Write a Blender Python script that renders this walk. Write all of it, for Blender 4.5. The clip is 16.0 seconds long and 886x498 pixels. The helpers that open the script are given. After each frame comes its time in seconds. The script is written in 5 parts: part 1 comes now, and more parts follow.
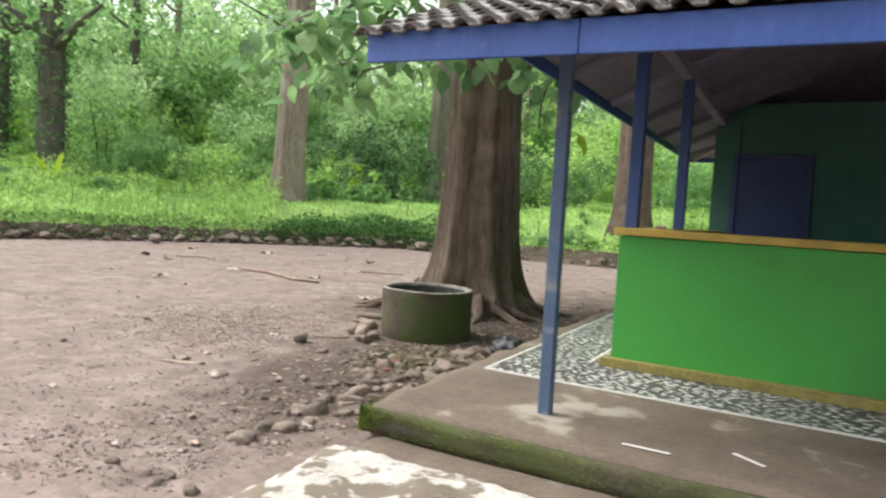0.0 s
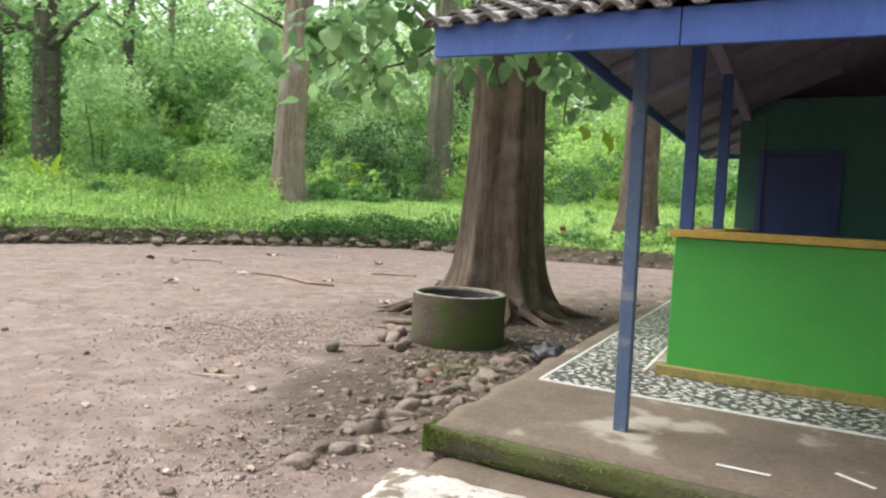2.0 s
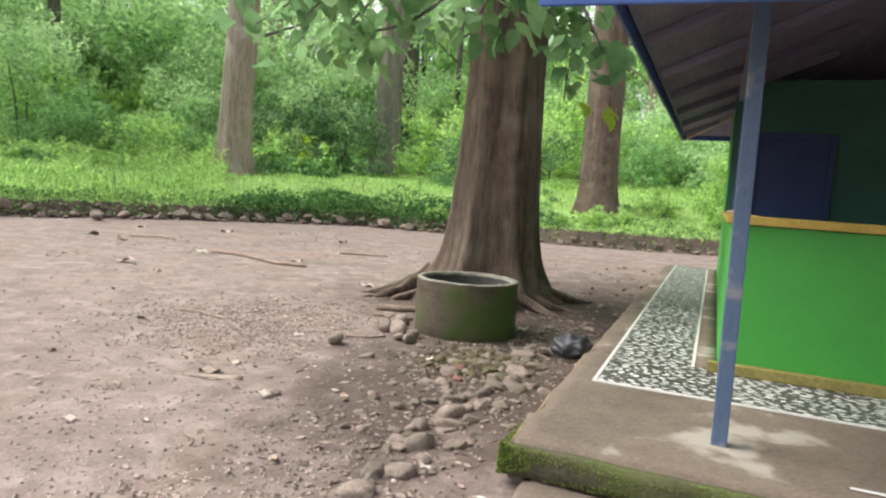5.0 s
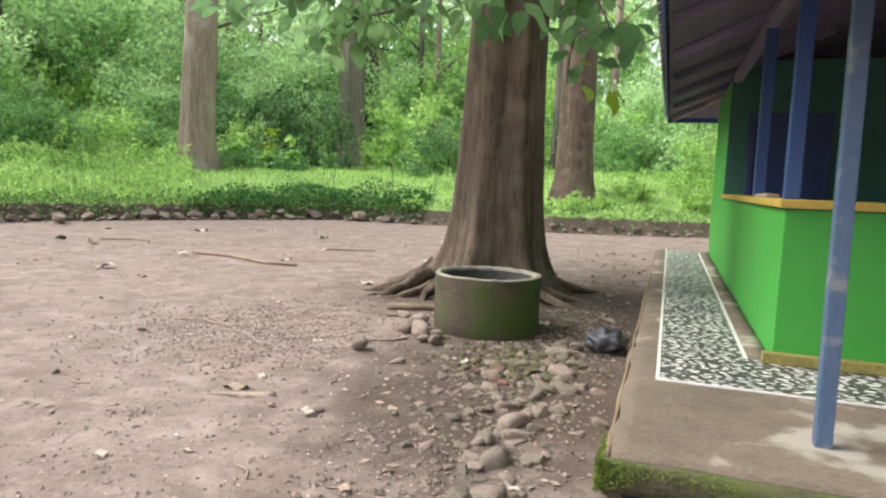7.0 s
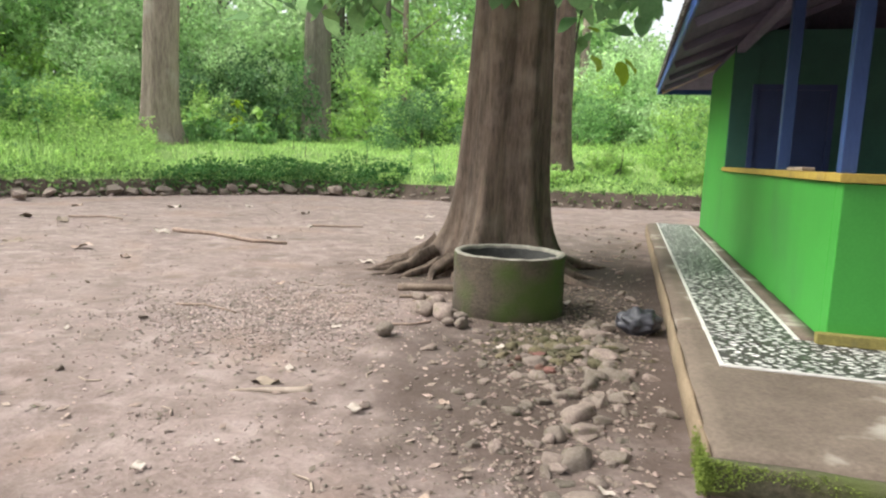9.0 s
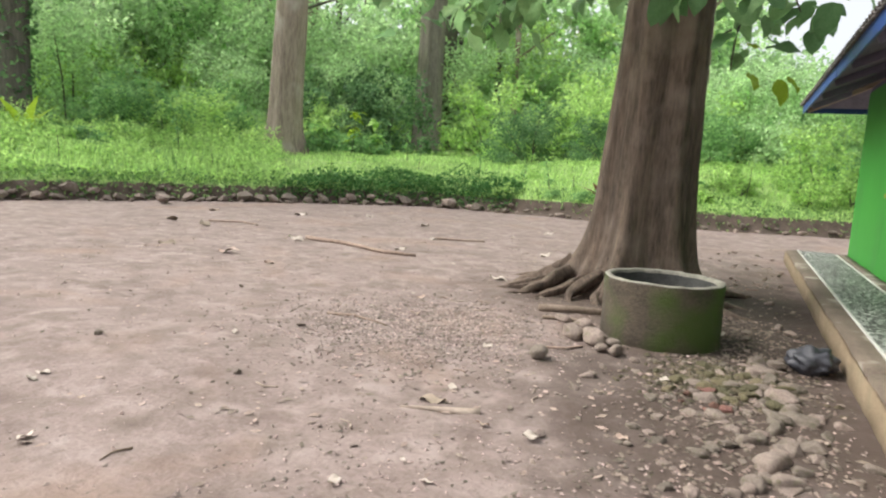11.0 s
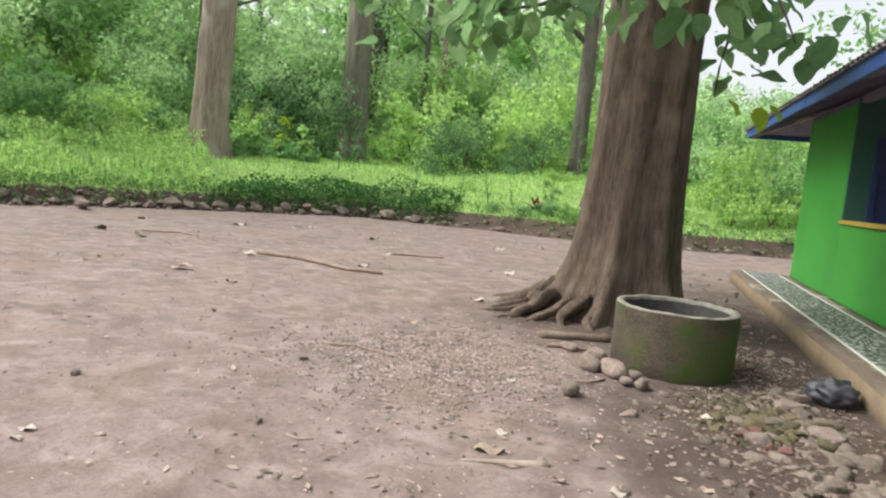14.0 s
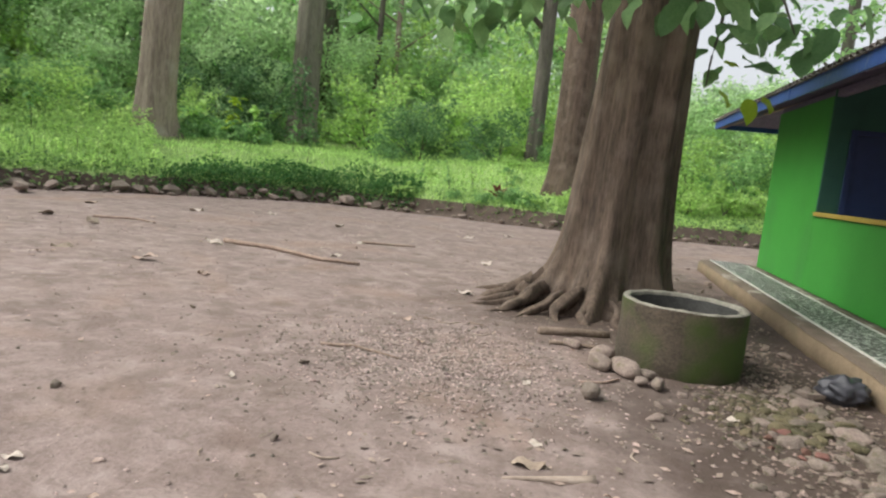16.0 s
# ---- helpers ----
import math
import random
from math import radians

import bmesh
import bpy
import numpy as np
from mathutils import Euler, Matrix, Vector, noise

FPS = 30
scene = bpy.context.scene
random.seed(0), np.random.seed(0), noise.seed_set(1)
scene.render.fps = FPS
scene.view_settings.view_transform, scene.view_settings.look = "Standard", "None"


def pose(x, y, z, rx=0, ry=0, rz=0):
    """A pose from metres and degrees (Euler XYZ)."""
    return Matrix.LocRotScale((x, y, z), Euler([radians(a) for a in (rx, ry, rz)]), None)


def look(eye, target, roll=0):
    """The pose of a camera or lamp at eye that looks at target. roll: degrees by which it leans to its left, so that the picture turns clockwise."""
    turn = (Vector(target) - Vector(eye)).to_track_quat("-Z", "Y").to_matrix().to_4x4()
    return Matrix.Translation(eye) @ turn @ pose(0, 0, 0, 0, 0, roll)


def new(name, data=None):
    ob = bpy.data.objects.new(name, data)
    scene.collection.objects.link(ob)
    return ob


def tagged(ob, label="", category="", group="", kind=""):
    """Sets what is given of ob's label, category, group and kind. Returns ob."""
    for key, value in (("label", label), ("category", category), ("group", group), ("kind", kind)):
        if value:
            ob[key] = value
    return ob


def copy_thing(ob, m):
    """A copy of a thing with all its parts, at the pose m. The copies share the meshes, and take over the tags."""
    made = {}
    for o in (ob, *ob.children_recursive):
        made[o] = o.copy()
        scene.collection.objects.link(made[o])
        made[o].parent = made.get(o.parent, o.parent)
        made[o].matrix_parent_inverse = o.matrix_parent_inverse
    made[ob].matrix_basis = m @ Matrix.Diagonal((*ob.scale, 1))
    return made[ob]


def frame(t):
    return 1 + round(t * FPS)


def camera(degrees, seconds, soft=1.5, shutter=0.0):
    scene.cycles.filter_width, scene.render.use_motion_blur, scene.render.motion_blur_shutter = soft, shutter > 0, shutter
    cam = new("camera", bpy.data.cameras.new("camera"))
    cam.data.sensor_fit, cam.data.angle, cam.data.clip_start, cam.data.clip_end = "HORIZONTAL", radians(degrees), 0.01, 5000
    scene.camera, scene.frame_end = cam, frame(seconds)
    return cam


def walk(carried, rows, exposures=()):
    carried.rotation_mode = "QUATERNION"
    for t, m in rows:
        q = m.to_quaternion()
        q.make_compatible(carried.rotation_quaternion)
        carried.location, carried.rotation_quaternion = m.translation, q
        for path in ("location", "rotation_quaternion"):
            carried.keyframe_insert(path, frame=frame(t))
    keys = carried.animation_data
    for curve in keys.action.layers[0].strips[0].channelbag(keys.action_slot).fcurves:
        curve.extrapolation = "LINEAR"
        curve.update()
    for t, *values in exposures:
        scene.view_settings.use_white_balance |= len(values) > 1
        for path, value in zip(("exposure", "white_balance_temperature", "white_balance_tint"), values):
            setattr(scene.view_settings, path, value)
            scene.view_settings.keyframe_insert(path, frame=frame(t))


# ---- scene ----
cam = camera(67.7, 16.0, soft=2.2, shutter=0.5)
EXPOSURES = ((0, 1.03), (4, 1.07), (8, 1.09), (10, 1.06), (12.5, 0.88), (14.5, 0.89), (15, 0.77), (15.5, 0.69), (16, 0.63))
PATH = [
    (0, (1.24, -4.892, 1.273), (0.292, -3.135, 1.159), 3.5),
    (0.5, (1.118, -4.904, 1.289), (0.1, -3.186, 1.189), 1.2),
    (1, (1.035, -4.886, 1.297), (-0.039, -3.203, 1.178), 2.1),
    (1.5, (0.932, -4.874, 1.294), (-0.091, -3.16, 1.173), 3.2),
    (2, (0.789, -4.868, 1.288), (-0.139, -3.1, 1.169), 2.9),
    (2.5, (0.622, -4.871, 1.307), (-0.312, -3.108, 1.16), -0.2),
    (3, (0.513, -4.857, 1.304), (-0.384, -3.077, 1.148), 1.2),
    (3.5, (0.39, -4.799, 1.288), (-0.502, -3.014, 1.149), 0.6),
    (4, (0.235, -4.72, 1.29), (-0.601, -2.907, 1.169), 0.3),
    (4.5, (0.117, -4.679, 1.284), (-0.693, -2.858, 1.114), 2.1),
    (4.7, (0.059, -4.671, 1.272), (-0.727, -2.84, 1.1), 3.2),
    (6.8, (-0.532, -4.591, 1.267), (-1.143, -2.7, 1.046), 2.6),
    (7, (-0.6, -4.568, 1.266), (-1.239, -2.684, 1.061), 2.2),
    (7.5, (-0.732, -4.49, 1.262), (-1.358, -2.607, 1.014), 1.7),
    (8, (-0.861, -4.445, 1.261), (-1.481, -2.563, 0.991), 2.9),
    (8.5, (-1.009, -4.423, 1.265), (-1.609, -2.534, 1.003), 4.2),
    (9, (-1.145, -4.418, 1.254), (-1.669, -2.508, 0.973), 2.1),
    (9.5, (-1.318, -4.434, 1.265), (-1.848, -2.525, 0.993), 1.7),
    (10, (-1.451, -4.495, 1.261), (-2.081, -2.614, 1.004), 3.7),
    (10.2, (-1.454, -4.529, 1.273), (-2.198, -2.69, 1.017), 2.8),
    (12.3, (-1.943, -4.419, 1.278), (-2.76, -2.612, 1.02), 3.7),
    (12.5, (-1.997, -4.423, 1.272), (-2.762, -2.592, 1.017), 4.2),
    (13, (-2.164, -4.395, 1.306), (-2.696, -2.488, 1.028), 3.4),
    (13.5, (-2.275, -4.438, 1.311), (-2.813, -2.524, 1.094), 3.4),
    (14, (-2.406, -4.425, 1.305), (-2.959, -2.515, 1.092), 5.2),
    (14.5, (-2.534, -4.399, 1.283), (-3.125, -2.494, 1.133), 4.2),
    (15, (-2.64, -4.321, 1.3), (-3.167, -2.401, 1.109), 4.0),
    (15.5, (-2.771, -4.273, 1.3), (-3.243, -2.345, 1.057), 5.2),
    (16, (-2.896, -4.256, 1.3), (-3.285, -2.31, 1.057), 6.0),
]
walk(cam, [(t, look(eye, target, roll)) for t, eye, target, roll in PATH], exposures=EXPOSURES)

# ---- light ----
world = bpy.data.worlds.new("world")
scene.world = world
world.use_nodes = True
wn = world.node_tree.nodes
wl = world.node_tree.links
sky = wn.new("ShaderNodeTexSky")
sky.sky_type = "NISHITA"
sky.sun_disc = False
SUN_ELEVATION, SUN_ROTATION = radians(50), radians(-103)
sky.sun_elevation, sky.sun_rotation = SUN_ELEVATION, SUN_ROTATION
sky.air_density, sky.dust_density, sky.ozone_density = 1.0, 4.0, 1.0
pale = wn.new("ShaderNodeHueSaturation")
pale.inputs["Saturation"].default_value = 0.22
wl.new(sky.outputs["Color"], pale.inputs["Color"])
wl.new(pale.outputs["Color"], wn["Background"].inputs["Color"])
wn["Background"].inputs["Strength"].default_value = 0.15
sun = new("sun", bpy.data.lights.new("sun", "SUN"))
sun.data.energy, sun.data.angle, sun.data.color = 1.6, radians(36), (1.0, 0.97, 0.92)
sun.matrix_world = look((math.sin(SUN_ROTATION) * 20, math.cos(SUN_ROTATION) * 20, 20 * math.tan(SUN_ELEVATION)), (0, 0, 0))

# ---- materials ----


def material(name, dark, light, scale=6.0, rough=0.8, bump=0.2, fine=60.0, metal=0.0, per_piece=0.0, per_island=0.0, through_light=0.0, spots=None, stretch=(1, 1, 1)):
    """Two tones mixed by a broad and a fine noise, fine relief, and chance variation from piece to piece."""
    m = bpy.data.materials.new(name)
    m.use_nodes = True
    n, l = m.node_tree.nodes, m.node_tree.links
    shader = n["Principled BSDF"]
    where = n.new("ShaderNodeTexCoord")
    place = n.new("ShaderNodeMapping")
    place.inputs["Scale"].default_value = stretch
    l.new(where.outputs["Object"], place.inputs["Vector"])
    broad, small = n.new("ShaderNodeTexNoise"), n.new("ShaderNodeTexNoise")
    for tex, s, d in ((broad, scale, 5), (small, fine, 3)):
        tex.inputs["Scale"].default_value, tex.inputs["Detail"].default_value = s, d
        tex.inputs["Roughness"].default_value = 0.65
        l.new(place.outputs["Vector"], tex.inputs["Vector"])
    both = n.new("ShaderNodeMath")
    both.operation = "MULTIPLY_ADD"
    both.inputs[1].default_value = 0.45
    half = n.new("ShaderNodeMath")
    half.operation = "MULTIPLY"
    half.inputs[1].default_value = 0.62
    l.new(broad.outputs["Fac"], half.inputs[0])
    l.new(small.outputs["Fac"], both.inputs[0])
    l.new(half.outputs[0], both.inputs[2])
    ramp = n.new("ShaderNodeValToRGB")
    ramp.color_ramp.elements[0].position, ramp.color_ramp.elements[1].position = 0.36, 0.70
    ramp.color_ramp.elements[0].color, ramp.color_ramp.elements[1].color = (*dark, 1), (*light, 1)
    l.new(both.outputs[0], ramp.inputs["Fac"])
    colour = ramp.outputs["Color"]
    if spots:
        tone, size, low, high = spots
        patch = n.new("ShaderNodeTexNoise")
        patch.inputs["Scale"].default_value, patch.inputs["Detail"].default_value = size, 6
        l.new(where.outputs["Object"], patch.inputs["Vector"])
        span = n.new("ShaderNodeMapRange")
        span.inputs["From Min"].default_value, span.inputs["From Max"].default_value = low, high
        l.new(patch.outputs["Fac"], span.inputs["Value"])
        mix = n.new("ShaderNodeMix")
        mix.data_type = "RGBA"
        l.new(span.outputs["Result"], mix.inputs["Factor"])
        l.new(colour, mix.inputs["A"])
        mix.inputs["B"].default_value = (*tone, 1)
        colour = mix.outputs["Result"]
    for amount, node, out in ((per_piece, "ShaderNodeObjectInfo", "Random"), (per_island, "ShaderNodeNewGeometry", "Random Per Island")):
        if amount:
            source = n.new(node)
            shift = n.new("ShaderNodeMapRange")
            shift.inputs["To Min"].default_value, shift.inputs["To Max"].default_value = 1 - amount, 1 + amount
            l.new(source.outputs[out], shift.inputs["Value"])
            tint = n.new("ShaderNodeHueSaturation")
            l.new(shift.outputs["Result"], tint.inputs["Value"])
            hue = n.new("ShaderNodeMapRange")
            hue.inputs["To Min"].default_value, hue.inputs["To Max"].default_value = 0.5 + 0.04 * amount, 0.5 - 0.05 * amount
            l.new(source.outputs[out], hue.inputs["Value"])
            l.new(hue.outputs["Result"], tint.inputs["Hue"])
            l.new(colour, tint.inputs["Color"])
            colour = tint.outputs["Color"]
    l.new(colour, shader.inputs["Base Color"])
    shader.inputs["Roughness"].default_value, shader.inputs["Metallic"].default_value = rough, metal
    if bump:
        relief = n.new("ShaderNodeBump")
        relief.inputs["Strength"].default_value, relief.inputs["Distance"].default_value = bump, 0.02
        l.new(both.outputs[0], relief.inputs["Height"])
        l.new(relief.outputs["Normal"], shader.inputs["Normal"])
    if through_light:
        shader.inputs["Specular IOR Level"].default_value = 0.2
        soft = n.new("ShaderNodeBsdfTranslucent")
        l.new(colour, soft.inputs["Color"])
        blend = n.new("ShaderNodeMixShader")
        blend.inputs["Fac"].default_value = through_light
        l.new(shader.outputs["BSDF"], blend.inputs[1])
        l.new(soft.outputs["BSDF"], blend.inputs[2])
        l.new(blend.outputs["Shader"], n["Material Output"].inputs["Surface"])
    return m


SOIL = material("bare_soil", (0.146, 0.106, 0.09), (0.308, 0.24, 0.215), 1.3, 0.95, 1.0, 34, spots=((0.135, 0.10, 0.08), 2.6, 0.50, 0.74))


def add_dark_earth(m, centre, size, tone):
    """Darker brown earth in a ragged patch of the ground."""
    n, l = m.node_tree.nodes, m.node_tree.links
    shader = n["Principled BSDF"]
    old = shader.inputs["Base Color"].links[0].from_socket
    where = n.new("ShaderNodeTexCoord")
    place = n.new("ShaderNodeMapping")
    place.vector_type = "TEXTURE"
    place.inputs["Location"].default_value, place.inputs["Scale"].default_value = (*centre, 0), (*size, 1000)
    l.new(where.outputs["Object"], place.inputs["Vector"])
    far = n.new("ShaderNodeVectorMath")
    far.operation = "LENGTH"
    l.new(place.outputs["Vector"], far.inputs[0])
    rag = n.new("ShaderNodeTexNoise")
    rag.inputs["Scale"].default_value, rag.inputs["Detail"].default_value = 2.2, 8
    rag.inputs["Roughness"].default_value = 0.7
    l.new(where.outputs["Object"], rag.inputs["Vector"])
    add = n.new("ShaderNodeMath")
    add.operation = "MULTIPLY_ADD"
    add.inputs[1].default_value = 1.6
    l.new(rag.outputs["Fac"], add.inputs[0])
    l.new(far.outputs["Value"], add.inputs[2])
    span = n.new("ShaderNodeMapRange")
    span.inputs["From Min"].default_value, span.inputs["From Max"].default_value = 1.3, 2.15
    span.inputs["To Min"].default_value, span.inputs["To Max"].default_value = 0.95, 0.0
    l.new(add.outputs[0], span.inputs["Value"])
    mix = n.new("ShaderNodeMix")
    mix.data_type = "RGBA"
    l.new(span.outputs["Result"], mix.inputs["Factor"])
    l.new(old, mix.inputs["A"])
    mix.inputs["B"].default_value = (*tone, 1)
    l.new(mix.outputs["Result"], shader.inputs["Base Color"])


def add_pale_crust(m, tone, size, low, high, strength):
    """Dry pale crust lying in small flat scabs on the earth."""
    n, l = m.node_tree.nodes, m.node_tree.links
    shader = n["Principled BSDF"]
    old = shader.inputs["Base Color"].links[0].from_socket
    where = n.new("ShaderNodeTexCoord")
    crust = n.new("ShaderNodeTexNoise")
    crust.inputs["Scale"].default_value, crust.inputs["Detail"].default_value = size, 7
    crust.inputs["Distortion"].default_value = 0.6
    l.new(where.outputs["Object"], crust.inputs["Vector"])
    span = n.new("ShaderNodeMapRange")
    span.inputs["From Min"].default_value, span.inputs["From Max"].default_value = low, high
    span.inputs["To Max"].default_value = strength
    l.new(crust.outputs["Fac"], span.inputs["Value"])
    mix = n.new("ShaderNodeMix")
    mix.data_type = "RGBA"
    l.new(span.outputs["Result"], mix.inputs["Factor"])
    l.new(old, mix.inputs["A"])
    mix.inputs["B"].default_value = (*tone, 1)
    l.new(mix.outputs["Result"], shader.inputs["Base Color"])


add_pale_crust(SOIL, (0.365, 0.295, 0.266), 4.3, 0.48, 0.68, 0.55)
add_pale_crust(SOIL, (0.125, 0.088, 0.07), 3.4, 0.50, 0.70, 0.55)
add_pale_crust(SOIL, (0.25, 0.165, 0.118), 0.7, 0.54, 0.70, 0.5)
add_pale_crust(SOIL, (0.13, 0.095, 0.078), 17.0, 0.56, 0.68, 0.5)
add_dark_earth(SOIL, (-1.3, 2.3), (1.25, 3.7), (0.05, 0.034, 0.025))
add_dark_earth(SOIL, (-1.45, -0.6), (1.05, 1.6), (0.065, 0.044, 0.033))
add_dark_earth(SOIL, (-2.9, 2.3), (1.1, 1.0), (0.085, 0.058, 0.044))
STONE = material("field_stone", (0.125, 0.095, 0.074), (0.31, 0.253, 0.208), 7, 0.9, 0.7, 50, per_piece=0.3, spots=((0.13, 0.115, 0.07), 4, 0.55, 0.72))
GRAVEL = material("gravel", (0.16, 0.122, 0.10), (0.38, 0.31, 0.265), 9, 0.9, 0.2, 60, per_island=0.55)
CONCRETE = material("old_concrete", (0.085, 0.064, 0.046), (0.185, 0.144, 0.11), 2.2, 0.9, 0.5, 45, spots=((0.31, 0.28, 0.23), 2.3, 0.59, 0.66))
PLASTER = material("tan_plaster", (0.14, 0.10, 0.06), (0.26, 0.195, 0.125), 3, 0.9, 0.4, 45, spots=((0.16, 0.13, 0.08), 2.5, 0.56, 0.7))
MOSSY = material("mossy_concrete", (0.035, 0.033, 0.018), (0.11, 0.095, 0.06), 5, 0.95, 0.9, 40, spots=((0.07, 0.088, 0.018), 2.2, 0.40, 0.62))
MOSS = material("bright_moss", (0.08, 0.12, 0.014), (0.18, 0.24, 0.034), 12, 0.95, 0.8, 90)
GRAVEL_DARK = material("dark_rubble", (0.10, 0.075, 0.055), (0.26, 0.205, 0.165), 9, 0.9, 0.2, 60, per_island=0.45)
WHITEWASH = material("worn_whitewash", (0.34, 0.31, 0.27), (0.62, 0.60, 0.56), 7, 0.85, 0.8, 40, spots=((0.17, 0.14, 0.105), 8.0, 0.49, 0.56))
RING = material("mossy_concrete_ring", (0.036, 0.028, 0.019), (0.115, 0.09, 0.062), 3, 0.95, 0.9, 45, spots=((0.052, 0.078, 0.014), 2.0, 0.44, 0.62))
INNER = material("dark_cement_inside", (0.03, 0.03, 0.027), (0.075, 0.075, 0.068), 4, 0.95, 0.5, 40)
RIM = material("pale_cement_rim", (0.12, 0.113, 0.085), (0.35, 0.33, 0.27), 9, 0.9, 0.5, 60)
GREEN = material("green_wall_paint", (0.036, 0.26, 0.032), (0.052, 0.325, 0.045), 1.5, 0.55, 0.08, 60, spots=((0.045, 0.22, 0.045), 0.9, 0.55, 0.8))
YELLOW = material("ochre_paint", (0.34, 0.23, 0.04), (0.48, 0.35, 0.07), 5, 0.6, 0.2, 40, spots=((0.28, 0.19, 0.07), 4, 0.58, 0.72))
OLIVE = material("olive_skirting_paint", (0.17, 0.145, 0.04), (0.31, 0.26, 0.07), 5, 0.7, 0.2, 40, spots=((0.16, 0.15, 0.07), 4, 0.56, 0.7))
BLUE = material("blue_paint", (0.024, 0.066, 0.25), (0.045, 0.105, 0.35), 4, 0.5, 0.15, 60, spots=((0.15, 0.19, 0.29), 6, 0.64, 0.76), stretch=(1, 1, 0.3))
# darker copy of the blue: shade under the roof put into the colour
BLUE_SHADED = material("shaded_blue_paint", (0.02, 0.05, 0.16), (0.035, 0.075, 0.21), 4, 0.5, 0.15, 60, stretch=(1, 1, 0.3))
NAVY = material("navy_door_paint", (0.025, 0.045, 0.13), (0.04, 0.065, 0.18), 4, 0.5, 0.1, 60)
# green with the shade of the kiosk interior put into the colour
SHADED_GREEN = material("shaded_green_paint", (0.03, 0.11, 0.085), (0.045, 0.15, 0.115), 3, 0.6, 0.1, 50)
POST_BLUE = material("worn_blue_post_paint", (0.05, 0.085, 0.155), (0.085, 0.13, 0.21), 4, 0.55, 0.2, 60, spots=((0.24, 0.24, 0.24), 5, 0.56, 0.66), stretch=(1, 1, 0.3))
# roof timber lifted and blued: lens veil put into the colour
TIMBER = material("veil_tinted_roof_timber", (0.17, 0.155, 0.23), (0.28, 0.26, 0.36), 5, 0.85, 0.3, 40, per_piece=0.25, stretch=(1, 0.15, 1))
BATTEN = material("pale_batten", (0.28, 0.22, 0.17), (0.45, 0.38, 0.30), 5, 0.8, 0.3, 40)
ROOFTILE = material("weathered_roof_tile", (0.06, 0.05, 0.045), (0.17, 0.15, 0.135), 7, 0.85, 0.5, 40, per_piece=0.3, spots=((0.50, 0.49, 0.46), 9, 0.52, 0.62))
ROOFTILES = material("weathered_roof_tiles", (0.06, 0.05, 0.045), (0.17, 0.15, 0.135), 7, 0.85, 0.5, 40, per_island=0.3, spots=((0.50, 0.49, 0.46), 9, 0.52, 0.62))
BARK = material("teak_bark", (0.030, 0.021, 0.015), (0.185, 0.133, 0.098), 4.2, 0.95, 1.0, 30, spots=((0.23, 0.178, 0.14), 2.6, 0.50, 0.85), stretch=(1.5, 1.5, 0.2))
BARK_PALE = material("pale_teak_bark", (0.13, 0.095, 0.075), (0.43, 0.35, 0.29), 5, 0.95, 0.9, 25, spots=((0.44, 0.39, 0.34), 1.1, 0.56, 0.72), stretch=(1, 1, 0.12))
BARK_GREY = material("grey_bark", (0.10, 0.088, 0.07), (0.32, 0.285, 0.24), 4, 0.95, 0.9, 25, stretch=(1, 1, 0.12))
BARK_DARK = material("dark_bark", (0.06, 0.053, 0.045), (0.19, 0.17, 0.145), 4, 0.95, 0.8, 25, stretch=(1, 1, 0.15))
TEAK_LEAF = material("teak_leaf", (0.14, 0.27, 0.11), (0.26, 0.43, 0.19), 9, 0.5, 0.25, 60, per_piece=0.35, through_light=0.55)
LEAF_A = material("shrub_leaf", (0.20, 0.39, 0.145), (0.38, 0.60, 0.27), 1.2, 0.7, 0, 9, per_island=0.35, through_light=0.5)
LEAF_B = material("light_shrub_leaf", (0.35, 0.56, 0.17), (0.56, 0.77, 0.30), 1.2, 0.7, 0, 9, per_island=0.4, through_light=0.5)
LEAF_C = material("deep_green_leaf", (0.12, 0.23, 0.10), (0.21, 0.37, 0.17), 1.2, 0.55, 0, 9, per_island=0.45, through_light=0.35)
# distance haze is put into this leaf colour: paler, bluer green
LEAF_HAZE = material("haze_tinted_leaf", (0.42, 0.62, 0.30), (0.62, 0.81, 0.47), 0.5, 0.8, 0, 5, per_island=0.35, through_light=0.55)
GRASS = material("grass", (0.36, 0.57, 0.18), (0.56, 0.78, 0.31), 0.6, 0.7, 0, 6, per_island=0.4, through_light=0.45)
WEED = material("low_weed", (0.13, 0.24, 0.08), (0.25, 0.41, 0.14), 1.0, 0.6, 0, 6, per_island=0.45, through_light=0.4)
YELLOW_LEAF = material("yellow_green_leaf", (0.28, 0.42, 0.03), (0.45, 0.60, 0.07), 3, 0.5, 0.1, 20, through_light=0.5)
RED_LEAF = material("reddish_leaf", (0.14, 0.05, 0.04), (0.25, 0.10, 0.07), 3, 0.5, 0.1, 20, through_light=0.3)
DRY_LEAF = material("dry_leaf", (0.20, 0.14, 0.10), (0.45, 0.36, 0.28), 8, 0.8, 0.4, 40, per_piece=0.3)
PALE_LEAF = material("bleached_leaf", (0.36, 0.30, 0.24), (0.56, 0.49, 0.42), 8, 0.8, 0.4, 40, per_piece=0.15)
PALE_WOOD = material("weathered_dead_wood", (0.24, 0.185, 0.14), (0.44, 0.36, 0.29), 6, 0.9, 0.7, 40, stretch=(0.4, 1, 1))
TWIG = material("dry_wood", (0.15, 0.105, 0.075), (0.34, 0.26, 0.20), 6, 0.9, 0.5, 40, per_piece=0.2)
BAG = material("black_plastic", (0.02, 0.02, 0.025), (0.06, 0.06, 0.07), 6, 0.5, 0.4, 25)
